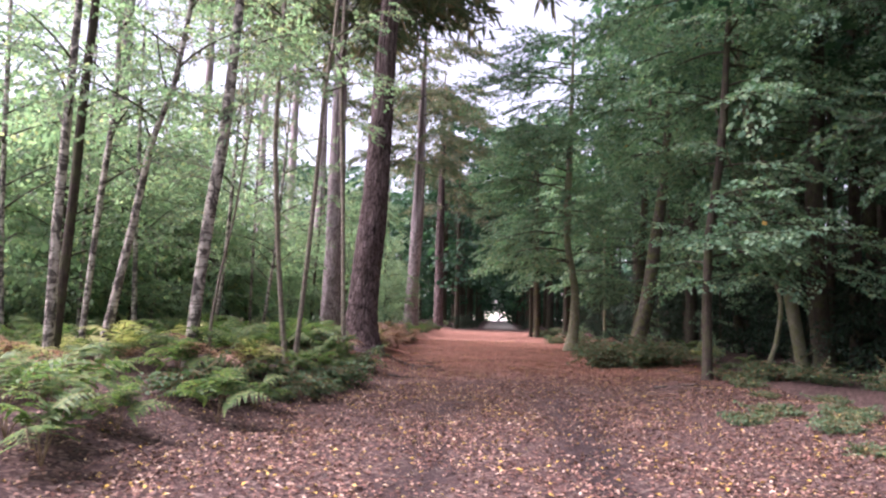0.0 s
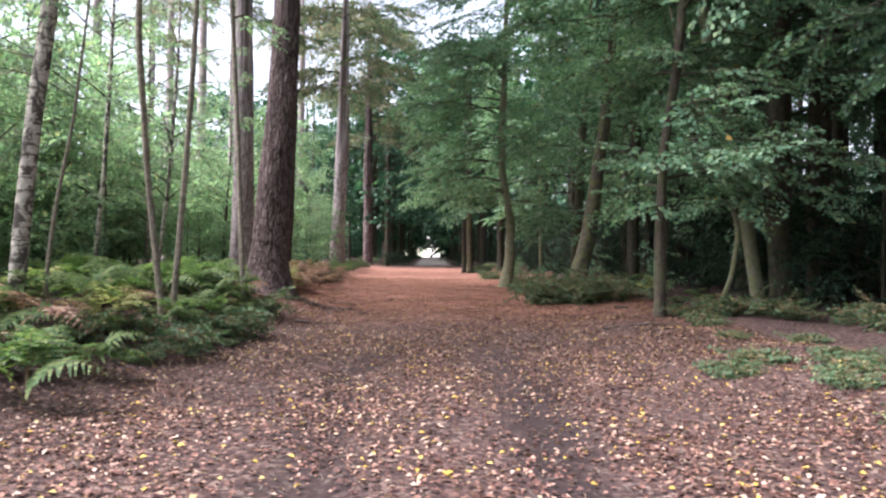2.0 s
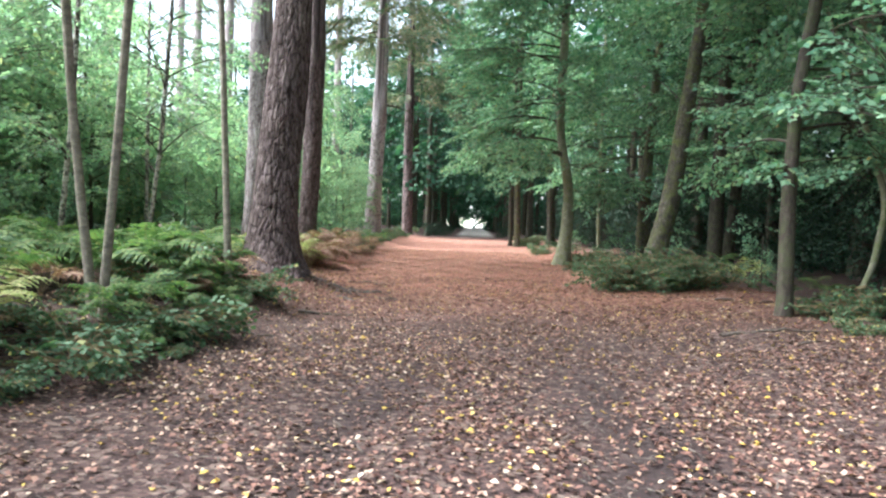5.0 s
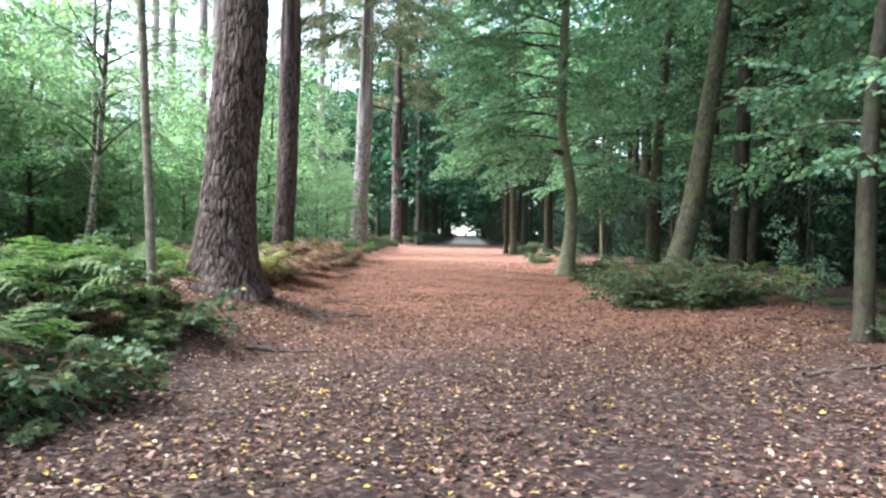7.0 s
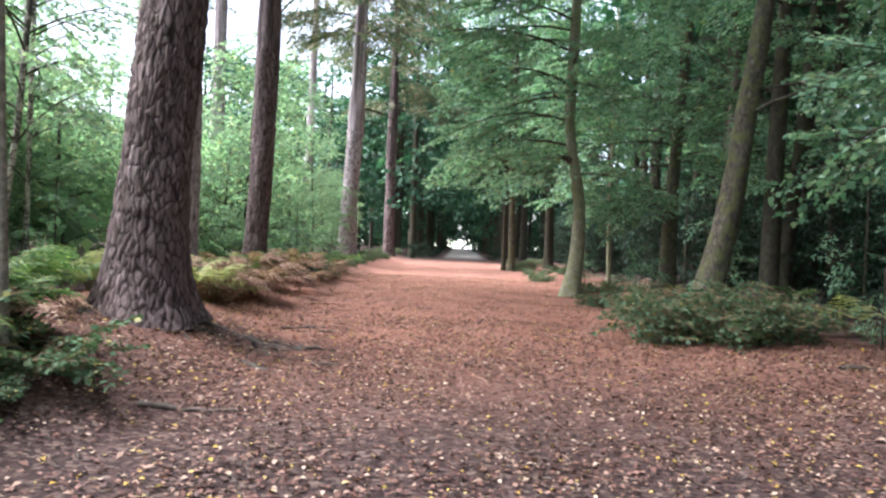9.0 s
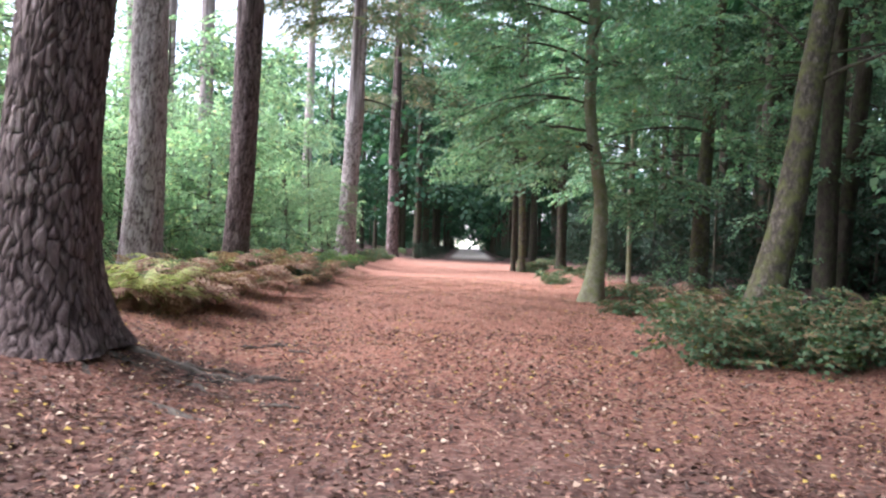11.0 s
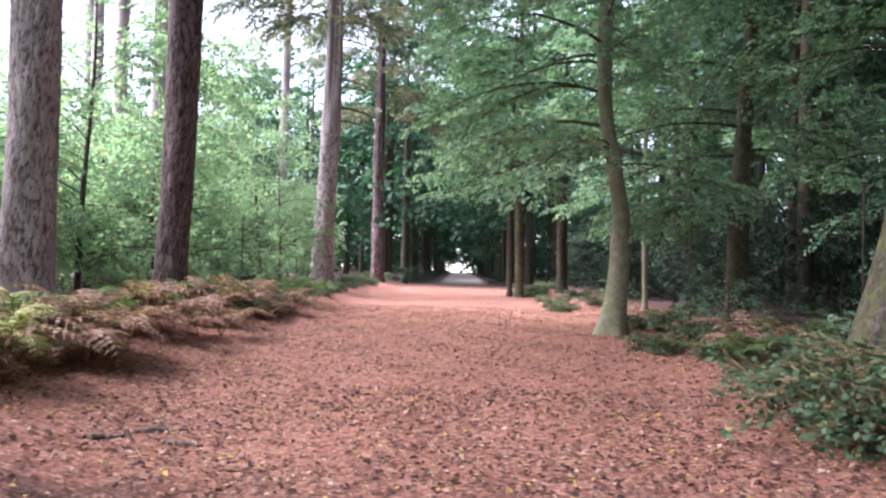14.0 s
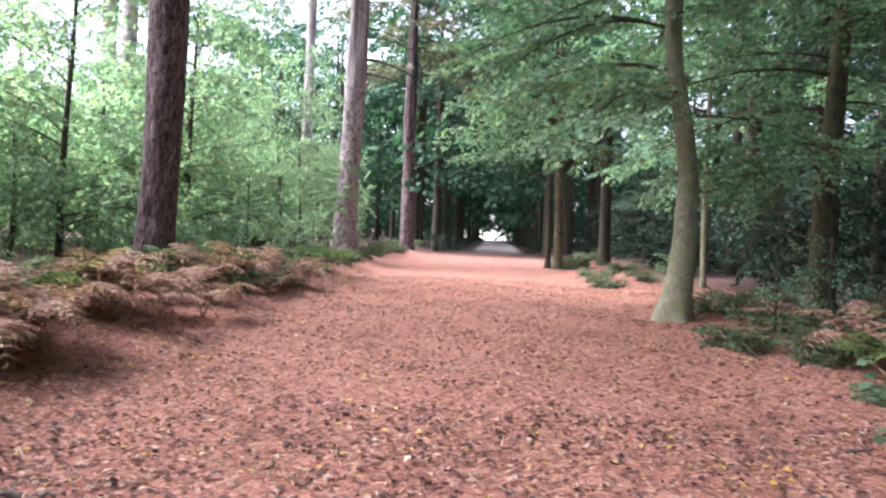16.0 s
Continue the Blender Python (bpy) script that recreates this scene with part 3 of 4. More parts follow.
# ---- birches and saplings on the bank ----
brng = np.random.default_rng(6)
def birch(label, y, zxr, height, seed, low=3.5, count=14, bark_mat=None, name="birch_tree", bare=()):
    tree(name, label, axis_at(y, zxr, height, top_r=0.012), bark_mat or BIRCH, limbs_of(brng, count, low, height - 0.6, 0, 180, 0.9, 2.2, 0.7, 0.35), LEAF_HAZED, SPRAY_FINE, seed, 16, 0.12, 0.0, 0.25, group="birches on the bank", gap=0.38, size=0.9, flat=0.35, bare=bare)
birch("white birch with dark scarred bark leaning among ferns", 11.7, [(0.4, -4.97, 0.105), (1.83, -4.85, 0.098), (3.03, -4.73, 0.094), (4.16, -4.57, 0.089), (5.3, -4.49, 0.085), (6.55, -4.41, 0.08)], 11, 31, 5.2, 16)
birch("thin curved pale sapling beside the white birch", 12.2, [(0.4, -4.8, 0.028), (1.0, -4.83, 0.026), (1.9, -4.72, 0.024), (3.0, -4.5, 0.02)], 5.5, 39, 2.6, 8, SAPLING)
birch("thin grey-white sapling with slight bends", 14.5, [(0.4, -4.18, 0.054), (1.4, -4.3, 0.053), (2.51, -4.42, 0.051), (4.8, -4.59, 0.048), (6.33, -4.57, 0.045), (7.76, -4.52, 0.040)], 11, 32, 5.5, 12, SAPLING)
birch("thin bent sapling with mottled bark", 14.2, [(0.4, -3.9, 0.048), (2.5, -3.73, 0.044), (4.18, -3.62, 0.043), (5.32, -3.57, 0.040), (6.46, -3.45, 0.040), (7.63, -3.33, 0.037)], 11, 33, 5.0, 12, SAPLING)
birch("slim mottled sapling beside the great pine", 17.4, [(0.4, -3.62, 0.053), (3.43, -3.75, 0.048), (5.48, -3.86, 0.046), (7.3, -3.96, 0.044), (9.01, -3.93, 0.040)], 12, 34, 4.5, 9, SAPLING)
birch("birch leaning over with pale bark", 12.0, [(0.5, -6.6, 0.085), (2.76, -6.18, 0.064), (4.21, -5.94, 0.055), (5.19, -5.59, 0.05), (6.69, -5.37, 0.044)], 9.5, 35, 3.8, 10, bare=[(3.9, 2.4, 1.8, 1.2, 0.2)])
birch("upright birch with pale peeling bark", 11.0, [(0.4, -6.89, 0.075), (2.63, -6.89, 0.075), (4.6, -6.83, 0.067), (6.26, -6.78, 0.06)], 11, 36, 3.2, 14)
birch("dark-stemmed young tree in the ferns", 11.5, [(0.4, -7.12, 0.082), (3.15, -6.95, 0.079), (4.56, -6.91, 0.075), (6.48, -6.8, 0.068)], 11, 37, 3.2, 12, DARK)
birch("narrow birch stem with dark knots", 13.0, [(0.4, -7.55, 0.06), (3.37, -7.34, 0.054), (5.17, -7.17, 0.05), (7.12, -7.19, 0.046)], 10, 38, 3.0, 12)
for k, (bx, by) in enumerate([(-8.6, 10.2), (-9.4, 13.5), (-8.3, 16.5), (-10.5, 18), (-8.0, 20.5), (-10.8, 22.5), (-7.6, 23.5), (-12.5, 15), (-9.2, 27)]):
    lean = brng.uniform(-0.1, 0.12)
    birch("slender young birch in the understorey", by, [(0.45, bx, 0.06), (3.0, bx + lean * 3, 0.052), (6.0, bx + lean * 5, 0.045)], brng.uniform(8, 10.5), 40 + k, 2.0, 24)

# ---- beeches and oaks on the shaded side ----
rrng = np.random.default_rng(8)
def broadleaf(label, axis, limbs, seed, bark_mat=BEECH, sides=22, step=0.1, name="beech_tree", bare=(), size=1.08, gap=0.4, flare=0.55):
    return tree(name, label, axis, bark_mat, limbs, LEAF_BEECH, SPRAY, seed, sides, step, 0.0, flare, group="broadleaf trees by the ride", gap=gap, size=size, bare=bare, flat=0.26)
broadleaf("sinuous young beech with mossy green-grey trunk", axis_at(33.2, [(0.1, 3.22, 0.27), (0.5, 3.28, 0.23), (1.23, 3.35, 0.204), (2.45, 3.36, 0.173), (3.42, 3.2, 0.167), (4.27, 3.03, 0.155), (4.88, 2.97, 0.15), (6.12, 2.97, 0.155), (7.36, 3.01, 0.15)], 15),
          limbs_of(rrng, 36, 3.2, 14, 200, 75, 2.5, 5.0, 0.3, 0.5) + limbs_of(rrng, 12, 3.5, 14, 30, 80, 2, 4), 51)
broadleaf("large leaning beech with moss at its foot", axis_at(26.0, [(0.35, 4.7, 0.31), (1.07, 4.87, 0.265), (1.84, 5.06, 0.255), (2.93, 5.22, 0.225), (4.02, 5.34, 0.209), (5.11, 5.5, 0.18), (6.19, 5.63, 0.16)], 15),
          limbs_of(rrng, 18, 5.8, 14, 190, 80, 2.5, 4.6, 0.3, 0.35) + limbs_of(rrng, 16, 4.0, 14, 20, 90, 2, 4), 52, BROWN, bare=[(4.6, 2.6, 1.6, 1.1, 0.2)])
broadleaf("thin grey trunk standing in leaf litter", axis_at(18.8, [(-0.1, 5.14, 0.125), (1.89, 5.12, 0.113), (3.56, 5.17, 0.108), (5.22, 5.42, 0.102), (6.33, 5.52, 0.1)], 13),
          limbs_of(rrng, 8, 2.8, 5, 10, 100, 1.8, 3.2) + limbs_of(rrng, 22, 5.0, 12, 120, 160, 2, 3.8), 53, DARK, 16)
broadleaf("shaded beech with a straight brown trunk", axis_at(35, [(0.1, 6.44, 0.26), (2.71, 6.48, 0.206), (5.41, 6.6, 0.172), (8.13, 6.79, 0.137)], 15),
          limbs_of(rrng, 6, 2.3, 3.4, 230, 60, 2.0, 3.2) + limbs_of(rrng, 18, 3.0, 14, 220, 80, 2.5, 4.6) + limbs_of(rrng, 8, 4, 14, 40, 90, 2, 4), 54, BROWN)
broadleaf("straight dark trunk at the ride's edge", axis_at(50, [(0.1, 2.58, 0.176), (4.69, 2.45, 0.164), (6.5, 2.45, 0.15)], 16), limbs_of(rrng, 26, 4.0, 15, 190, 70, 2.2, 4.4) + limbs_of(rrng, 8, 4, 15, 20, 90, 2, 4), 55, BROWN, 14, 0.3)
broadleaf("slim trunk behind the ride's edge", axis_at(50.6, [(0.1, 2.2, 0.12), (4.69, 2.15, 0.11), (6.5, 2.2, 0.1)], 13), limbs_of(rrng, 10, 5.0, 12, 190, 90, 1.6, 3), 56, DARK, 10, 0.4)
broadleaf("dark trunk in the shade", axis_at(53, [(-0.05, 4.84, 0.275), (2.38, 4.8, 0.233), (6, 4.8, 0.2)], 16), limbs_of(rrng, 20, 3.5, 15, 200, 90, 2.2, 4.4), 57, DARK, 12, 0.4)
broadleaf("thin pale stem behind the beech", axis_at(40.6, [(0.1, 5.72, 0.085), (3.02, 5.65, 0.078), (4.79, 5.66, 0.07)], 12), limbs_of(rrng, 16, 2.6, 11, 190, 120, 1.6, 3.4), 58, BEECH, 12, 0.3)
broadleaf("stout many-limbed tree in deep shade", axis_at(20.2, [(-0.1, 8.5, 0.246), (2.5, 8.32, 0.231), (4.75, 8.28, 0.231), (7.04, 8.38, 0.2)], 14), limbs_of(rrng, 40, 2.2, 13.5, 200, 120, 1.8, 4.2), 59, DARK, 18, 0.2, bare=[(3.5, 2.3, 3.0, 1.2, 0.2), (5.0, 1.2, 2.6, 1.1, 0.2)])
broadleaf("leaning grey stem beside the stout tree", axis_at(20.7, [(0.0, 8.2, 0.173), (2.19, 7.83, 0.165), (4.33, 7.55, 0.16), (6.03, 6.96, 0.15), (8.41, 6.52, 0.13)], 12.5), limbs_of(rrng, 14, 5, 12, 170, 120, 1.8, 3.6), 71, BEECH, 16, 0.2)
broadleaf("crooked thin pale stem", axis_at(20.2, [(-0.05, 6.87, 0.063), (0.66, 7.25, 0.06), (1.92, 7.45, 0.058), (3.3, 6.99, 0.052), (4.54, 6.52, 0.045), (5.3, 6.2, 0.04)], 7.2), limbs_of(rrng, 6, 3.0, 7, 180, 120, 1.0, 2.2), 72, BEECH, 10, 0.15)
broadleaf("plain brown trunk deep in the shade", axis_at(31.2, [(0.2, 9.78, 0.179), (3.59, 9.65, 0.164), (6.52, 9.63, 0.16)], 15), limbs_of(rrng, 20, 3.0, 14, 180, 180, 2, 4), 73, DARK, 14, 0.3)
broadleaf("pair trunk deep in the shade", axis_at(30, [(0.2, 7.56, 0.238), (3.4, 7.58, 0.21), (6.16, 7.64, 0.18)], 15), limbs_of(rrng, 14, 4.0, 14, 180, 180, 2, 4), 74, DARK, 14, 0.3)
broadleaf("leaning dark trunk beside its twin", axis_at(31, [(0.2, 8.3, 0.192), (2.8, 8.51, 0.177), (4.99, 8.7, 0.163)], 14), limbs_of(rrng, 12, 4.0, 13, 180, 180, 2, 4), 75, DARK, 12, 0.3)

# ---- woods behind: a few kinds, then repeats ----
wrng = np.random.default_rng(9)
def kind_tree(name, label, height, radius, low, limb_n, reach, leaf_mat, sprays, seed, bark_mat, gap, size, group, lean=0.0, flat=0.25, rise=0.3):
    ax = [(0, 0, -0.15, radius), (lean, 0, height * 0.3, radius * 0.9), (lean * 1.6, lean, height * 0.65, radius * 0.55), (lean, lean, height * 0.9, 0.02)]
    lim = []
    for k in range(limb_n):
        h = low + (height - low - 0.4) * (k + 0.5) / limb_n
        u = (h - low) / (height - low)
        fall = math.sqrt(max(0.12, 1 - ((u - 0.4) / 0.68) ** 2))
        lim.append((h, wrng.uniform(0, 2 * math.pi), reach * fall * wrng.uniform(0.7, 1.2), rise + wrng.uniform(-0.1, 0.2), 0.35))
    return tree(name, label, ax, bark_mat, lim, leaf_mat, sprays, seed, 10, 0.6, 0.0, 0.3, group=group, gap=gap, size=size, split=False, flat=flat)

def stand(kinds, places, seed, s0=0.85, s1=1.15):
    """Sets the built kinds at places: the first uses are the built ones themselves, the rest are copies."""
    rng = np.random.default_rng(seed)
    for i, (x, y) in enumerate(places):
        m = Matrix.Translation((x, y, float(ground_z(x, y)) - 0.02)) @ Matrix.Rotation(rng.uniform(0, 6.28), 4, 'Z') @ Matrix.Diagonal((*([rng.uniform(s0, s1)] * 3), 1))
        if i < len(kinds):
            kinds[i].matrix_basis = m
        else:
            copy_thing(kinds[i % len(kinds)], m)

def strewn(seed, n, x0, x1, y0, y1, apart, avoid=lambda x, y: False):
    rng = np.random.default_rng(seed)
    out = []
    for _ in range(n * 30):
        x, y = rng.uniform(x0, x1), rng.uniform(y0, y1)
        if not avoid(x, y) and all((x - a) ** 2 + (y - b) ** 2 > apart * apart for a, b in out):
            out.append((x, y))
            if len(out) >= n:
                break
    return out

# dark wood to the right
near_wood = [kind_tree("woodland_tree", "dark slender woodland tree in deep shade", h, r, lo, n, 3.1, LEAF_SHADED, SPRAY_MID, 80 + i, DARK, 0.55, 1.1, "dark wood by the ride", flat=0.4) for i, (h, r, lo, n) in enumerate([(15, 0.16, 4.5, 19), (12, 0.12, 2.4, 17), (16, 0.19, 5.5, 19)])]
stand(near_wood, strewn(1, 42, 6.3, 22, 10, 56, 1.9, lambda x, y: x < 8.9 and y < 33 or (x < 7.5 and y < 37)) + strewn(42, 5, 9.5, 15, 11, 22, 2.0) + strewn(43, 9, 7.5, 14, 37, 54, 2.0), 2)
far_wood = [kind_tree("woodland_tree", "tall plantation tree with dark trunk", h, r, lo, 13, 3.3, LEAF_SHADE_DARK, SPRAY_FAR, 90 + i, DARK, 0.85, 1.25, "dark wood farther on", flat=0.4) for i, (h, r, lo) in enumerate([(16, 0.2, 3.6), (17, 0.22, 5.0), (14, 0.17, 2.4)])]
rng_row = np.random.default_rng(77)
places = [(sx + rng_row.uniform(-0.3, 0.3), yy + rng_row.uniform(-0.8, 0.8)) for yy in np.arange(66, 124, 5.0) for sx in (-3.9 + (yy - 66) * 0.016, 3.3 - (yy - 66) * 0.012)]
places += strewn(3, 38, 4.4, 28, 54, 126, 2.8) + strewn(4, 38, -26, -5.0, 66, 126, 2.8) + strewn(5, 16, 22, 34, -8, 56, 4.0) + strewn(6, 12, 7, 24, -22, 8, 4.0)
stand(far_wood, places, 7)
# added bushes fill the gaps; their dark leaf colour imitates the wood's gloom
shade = [kind_tree("shade_bush", "bush closing the wood, its leaves coloured shade-dark", h, 0.06, 0.15, 10, 2.2, LEAF_SHADE_DARK, SPRAY_FAR, 120 + i, DARK, 0.7, 0.9, "dark bushes in the wood", flat=0.5, rise=0.5) for i, h in enumerate([3.2, 4.2])]
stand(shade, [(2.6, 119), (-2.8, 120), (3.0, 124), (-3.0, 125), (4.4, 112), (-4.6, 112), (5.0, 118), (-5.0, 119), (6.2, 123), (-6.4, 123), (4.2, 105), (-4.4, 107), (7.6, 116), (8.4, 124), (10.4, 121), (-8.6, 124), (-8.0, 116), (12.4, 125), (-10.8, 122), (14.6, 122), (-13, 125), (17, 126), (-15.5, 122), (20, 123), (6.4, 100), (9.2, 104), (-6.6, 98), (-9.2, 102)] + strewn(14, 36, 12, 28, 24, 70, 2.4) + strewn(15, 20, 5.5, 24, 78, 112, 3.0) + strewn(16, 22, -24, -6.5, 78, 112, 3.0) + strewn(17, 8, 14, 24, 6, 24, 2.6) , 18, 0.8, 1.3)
# low bushes whose deep leaf colour stands in for shade under the trees
thicket = [kind_tree("shade_dark_bush", "bush under the trees, its leaves coloured dark for shade", h, 0.04, 0.1, 16, 1.5, LEAF_SHADE_DEEP, SPRAY_MID, 160 + i, DARK, 0.4, 0.8, "evergreen bushes in the shade", flat=0.5, rise=0.5) for i, h in enumerate([2.6, 3.4])]
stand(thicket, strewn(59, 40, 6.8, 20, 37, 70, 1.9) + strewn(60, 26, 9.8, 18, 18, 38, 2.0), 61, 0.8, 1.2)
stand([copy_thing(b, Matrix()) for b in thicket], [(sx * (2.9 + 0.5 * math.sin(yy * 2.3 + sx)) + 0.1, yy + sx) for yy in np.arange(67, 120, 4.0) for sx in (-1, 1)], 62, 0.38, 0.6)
saplings = [kind_tree("sapling", "thin leafy sapling beside the beech", h, 0.018, 0.4, 11, 0.55, LEAF_BEECH, BUSH_SPRAY, 140 + i, DARK, 0.16, 0.9, "saplings at the ride's edge", flat=0.4, rise=0.4) for i, h in enumerate([2.3, 1.7])]
stand(saplings, [(4.35, 31.6), (4.7, 30.6), (5.4, 27.6), (6.2, 22.6), (7.3, 25.2), (4.3, 37.5), (-6.9, 24.0), (-7.4, 30.4), (-5.6, 36.5), (-5.2, 41.0), (-8.2, 21.6)], 52)
# crowns added to block skylight, the near ones above or outside the view
canopy = [kind_tree("added_canopy_tree", "tall broad-crowned tree added to shade the wood and ride", h, 0.24, 8.5, 20, 4.8, LEAF_SHADE_DARK, SPRAY_FAR, 130 + i, DARK, 0.7, 1.35, "tall crowns over the wood", flat=0.35) for i, h in enumerate([19, 21])]
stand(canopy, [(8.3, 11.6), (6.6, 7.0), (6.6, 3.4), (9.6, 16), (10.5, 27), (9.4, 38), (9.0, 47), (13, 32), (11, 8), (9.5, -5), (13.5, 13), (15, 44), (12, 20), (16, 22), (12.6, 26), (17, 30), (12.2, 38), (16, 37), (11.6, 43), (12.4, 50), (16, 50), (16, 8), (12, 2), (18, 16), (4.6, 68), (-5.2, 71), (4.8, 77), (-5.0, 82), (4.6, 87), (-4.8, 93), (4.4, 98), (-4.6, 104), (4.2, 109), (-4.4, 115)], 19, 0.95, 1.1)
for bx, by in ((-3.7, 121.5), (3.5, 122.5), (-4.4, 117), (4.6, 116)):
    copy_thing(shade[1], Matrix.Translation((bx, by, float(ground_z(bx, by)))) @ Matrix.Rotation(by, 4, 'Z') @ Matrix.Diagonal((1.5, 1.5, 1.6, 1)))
arch = [kind_tree("arching_tree", "dark leafy tree arching over the far ride", h, 0.12, 3.0, 20, 2.8, LEAF_SHADE_DARK, SPRAY_FAR, 150 + i, DARK, 0.6, 1.0, "trees arching over the ride", flat=0.4) for i, h in enumerate([9.0, 11.0])]
stand(arch, [(2.7, 95), (-2.9, 98), (2.5, 102), (-2.7, 106), (2.4, 110), (-2.6, 113), (2.3, 117), (-2.5, 119), (2.4, 122), (-2.4, 124), (3.6, 120), (-3.8, 121)], 57, 0.95, 1.1)
# light understorey to the left
under = [kind_tree("understorey_tree", "light green leafy understorey tree", h, 0.07, 0.5, n, 2.1, LEAF_HAZED, SPRAY_MID, 100 + i, DARK, 0.45, 0.95, "green understorey", lean=0.2, flat=0.45, rise=0.5) for i, (h, n) in enumerate([(6.0, 24), (7.5, 28), (4.2, 20)])]
stand(under, strewn(8, 38, -19, -6.8, 22, 62, 1.8, lambda x, y: (x > -10.0 and y < 33) or x > -8 and y < 36) + strewn(58, 26, -18, -7.6, 24, 60, 1.7, lambda x, y: x > -10.5 and y < 34) + strewn(65, 14, -19, -9.8, 13, 24, 2.2), 9, 0.7, 1.15)
far_under = [kind_tree("understorey_tree", "pale green leafy tree at the wood's far edge", h, 0.1, 0.8, n, 2.8, LEAF_HAZED, SPRAY_FAR, 110 + i, DARK, 1.0, 1.15, "pale trees beyond the understorey", flat=0.5, rise=0.45) for i, (h, n) in enumerate([(7.5, 24), (9.5, 28)])]
stand(far_under, strewn(10, 42, -50, -14, 8, 78, 3.4, lambda x, y: x > -19 and y > 20) + strewn(47, 12, -26, -13, 13, 32, 3.0) + strewn(12, 14, -30, -6, -26, 4, 4.5) + strewn(13, 8, -6, 8, -30, -14, 4.0), 11, 0.8, 1.15)

# ---- bracken ----
def frond_mesh(rng, mat, length, rise, seed):
    """One bracken frond: an arching stalk with toothed side leaflets."""
    n = 13
    s = np.linspace(0, 1, 12)
    reach = length * (0.15 * s + 0.85 * s ** 1.5)
    up = rise * np.sin(np.pi * 0.62 * s) - 0.24 * length * s ** 3
    line = np.stack([reach, np.zeros(12), up], 1)
    quads = []
    for k in range(n):
        t = 0.34 + 0.64 * k / (n - 1)
        p = np.array([np.interp(t, s, line[:, c]) for c in range(3)])
        q = np.array([np.interp(min(1, t + 0.03), s, line[:, c]) for c in range(3)])
        d = (q - p) / (np.linalg.norm(q - p) + 1e-9)
        for sign in (-1, 1):
            pl = length * 0.36 * (1 - (t - 0.34) / 0.66) ** 0.8 * rng.uniform(0.85, 1.15) + 0.02
            ang = sign * rng.uniform(1.05, 1.3)
            a = d * math.cos(ang) + np.array([0, 1, 0]) * math.sin(ang) + np.array([0, 0, rng.normal(-0.12, 0.1)])
            a /= np.linalg.norm(a)
            b = np.cross([0, 0, 1.0], a)
            b /= np.linalg.norm(b)
            teeth = 5
            for j in range(teeth):
                u0, u1 = j / teeth, (j + 1.5) / teeth
                w = pl * 0.17 * (1.1 - u0)
                c = p + a * pl * (u0 + u1) / 2 + np.array([0, 0, -0.2 * pl * u0 * u0])
                quads.append(np.stack([p + a * pl * u0 + [0, 0, -0.2 * pl * u0 * u0], c + b * w - a * 0.0, p + a * pl * min(u1, 1.05) + [0, 0, -0.2 * pl * u1 * u1], c - b * w]))
    q = np.array(quads)
    tv, tf = tube(line, 0.006 * (1 - 0.7 * s), 4)
    v = np.concatenate([q.reshape(-1, 3), tv])
    f = np.concatenate([np.arange(len(q) * 4).reshape(-1, 4), tf + len(q) * 4])
    idx = np.concatenate([np.zeros(len(q), int), np.ones(len(tf), int)])
    return mesh_of("frond", v, f, [mat, STEM], idx)


def fern(label, mat, seed, fronds, length, rise, group):
    rng = np.random.default_rng(seed)
    top = tagged(new("bracken_fern"), label, "fern", group)
    shapes = [frond_mesh(rng, mat, length * rng.uniform(0.8, 1.1), rise * rng.uniform(0.75, 1.1), seed) for _ in range(3)]
    for k in range(fronds):
        fr = part("frond", shapes[k % 3], top)
        fr.matrix_basis = Matrix.Rotation(k * 2 * math.pi / fronds + rng.uniform(-0.4, 0.4), 4, 'Z') @ Matrix.Rotation(rng.uniform(-0.5, 0.25), 4, 'Y') @ Matrix.Rotation(rng.uniform(-0.4, 0.4), 4, 'X')
    return top


green_ferns = [fern("fresh green bracken fern on the bank", FERN_GREEN, 200 + i, 6, l, r, "bracken") for i, (l, r) in enumerate([(0.85, 0.64), (1.0, 0.76), (0.72, 0.46)])]
yellow_ferns = [fern("yellowing bracken fern past summer", FERN_YELLOW, 210 + i, 6, l, r, "bracken") for i, (l, r) in enumerate([(0.9, 0.84), (0.75, 0.66)])]
brown_ferns = [fern("withered brown bracken fern", FERN_BROWN, 220 + i, 6, l, r, "bracken") for i, (l, r) in enumerate([(0.8, 0.66), (0.65, 0.5)])]
near_pine = lambda x, y: (x + 3.75) ** 2 + (y - 20.5) ** 2 < 1.1 or (x > -4.4 and 18.3 < y < 23.4)
stand(green_ferns, strewn(20, 62, -9.0, -3.45, 5, 20, 0.6, near_pine) + strewn(21, 14, -9, -6.6, 20, 34, 0.7) + strewn(22, 16, -6.8, -4.2, 31, 42, 0.5) + strewn(41, 10, -6.8, -4.5, 24, 33, 0.7) + strewn(55, 14, -5.8, -3.8, 15, 18.6, 0.5) + strewn(23, 10, 3.9, 7.5, 22, 31, 0.7), 24, 0.55, 1.25)
stand(yellow_ferns, strewn(25, 32, -6.8, -4.1, 23.6, 26.3, 0.4) + strewn(46, 4, -6.8, -4.6, 28, 35, 0.9) + strewn(30, 14, -8, -3.8, 8, 20, 0.7, near_pine) + strewn(31, 6, 4, 7, 24, 32, 0.8), 26, 0.55, 1.2)
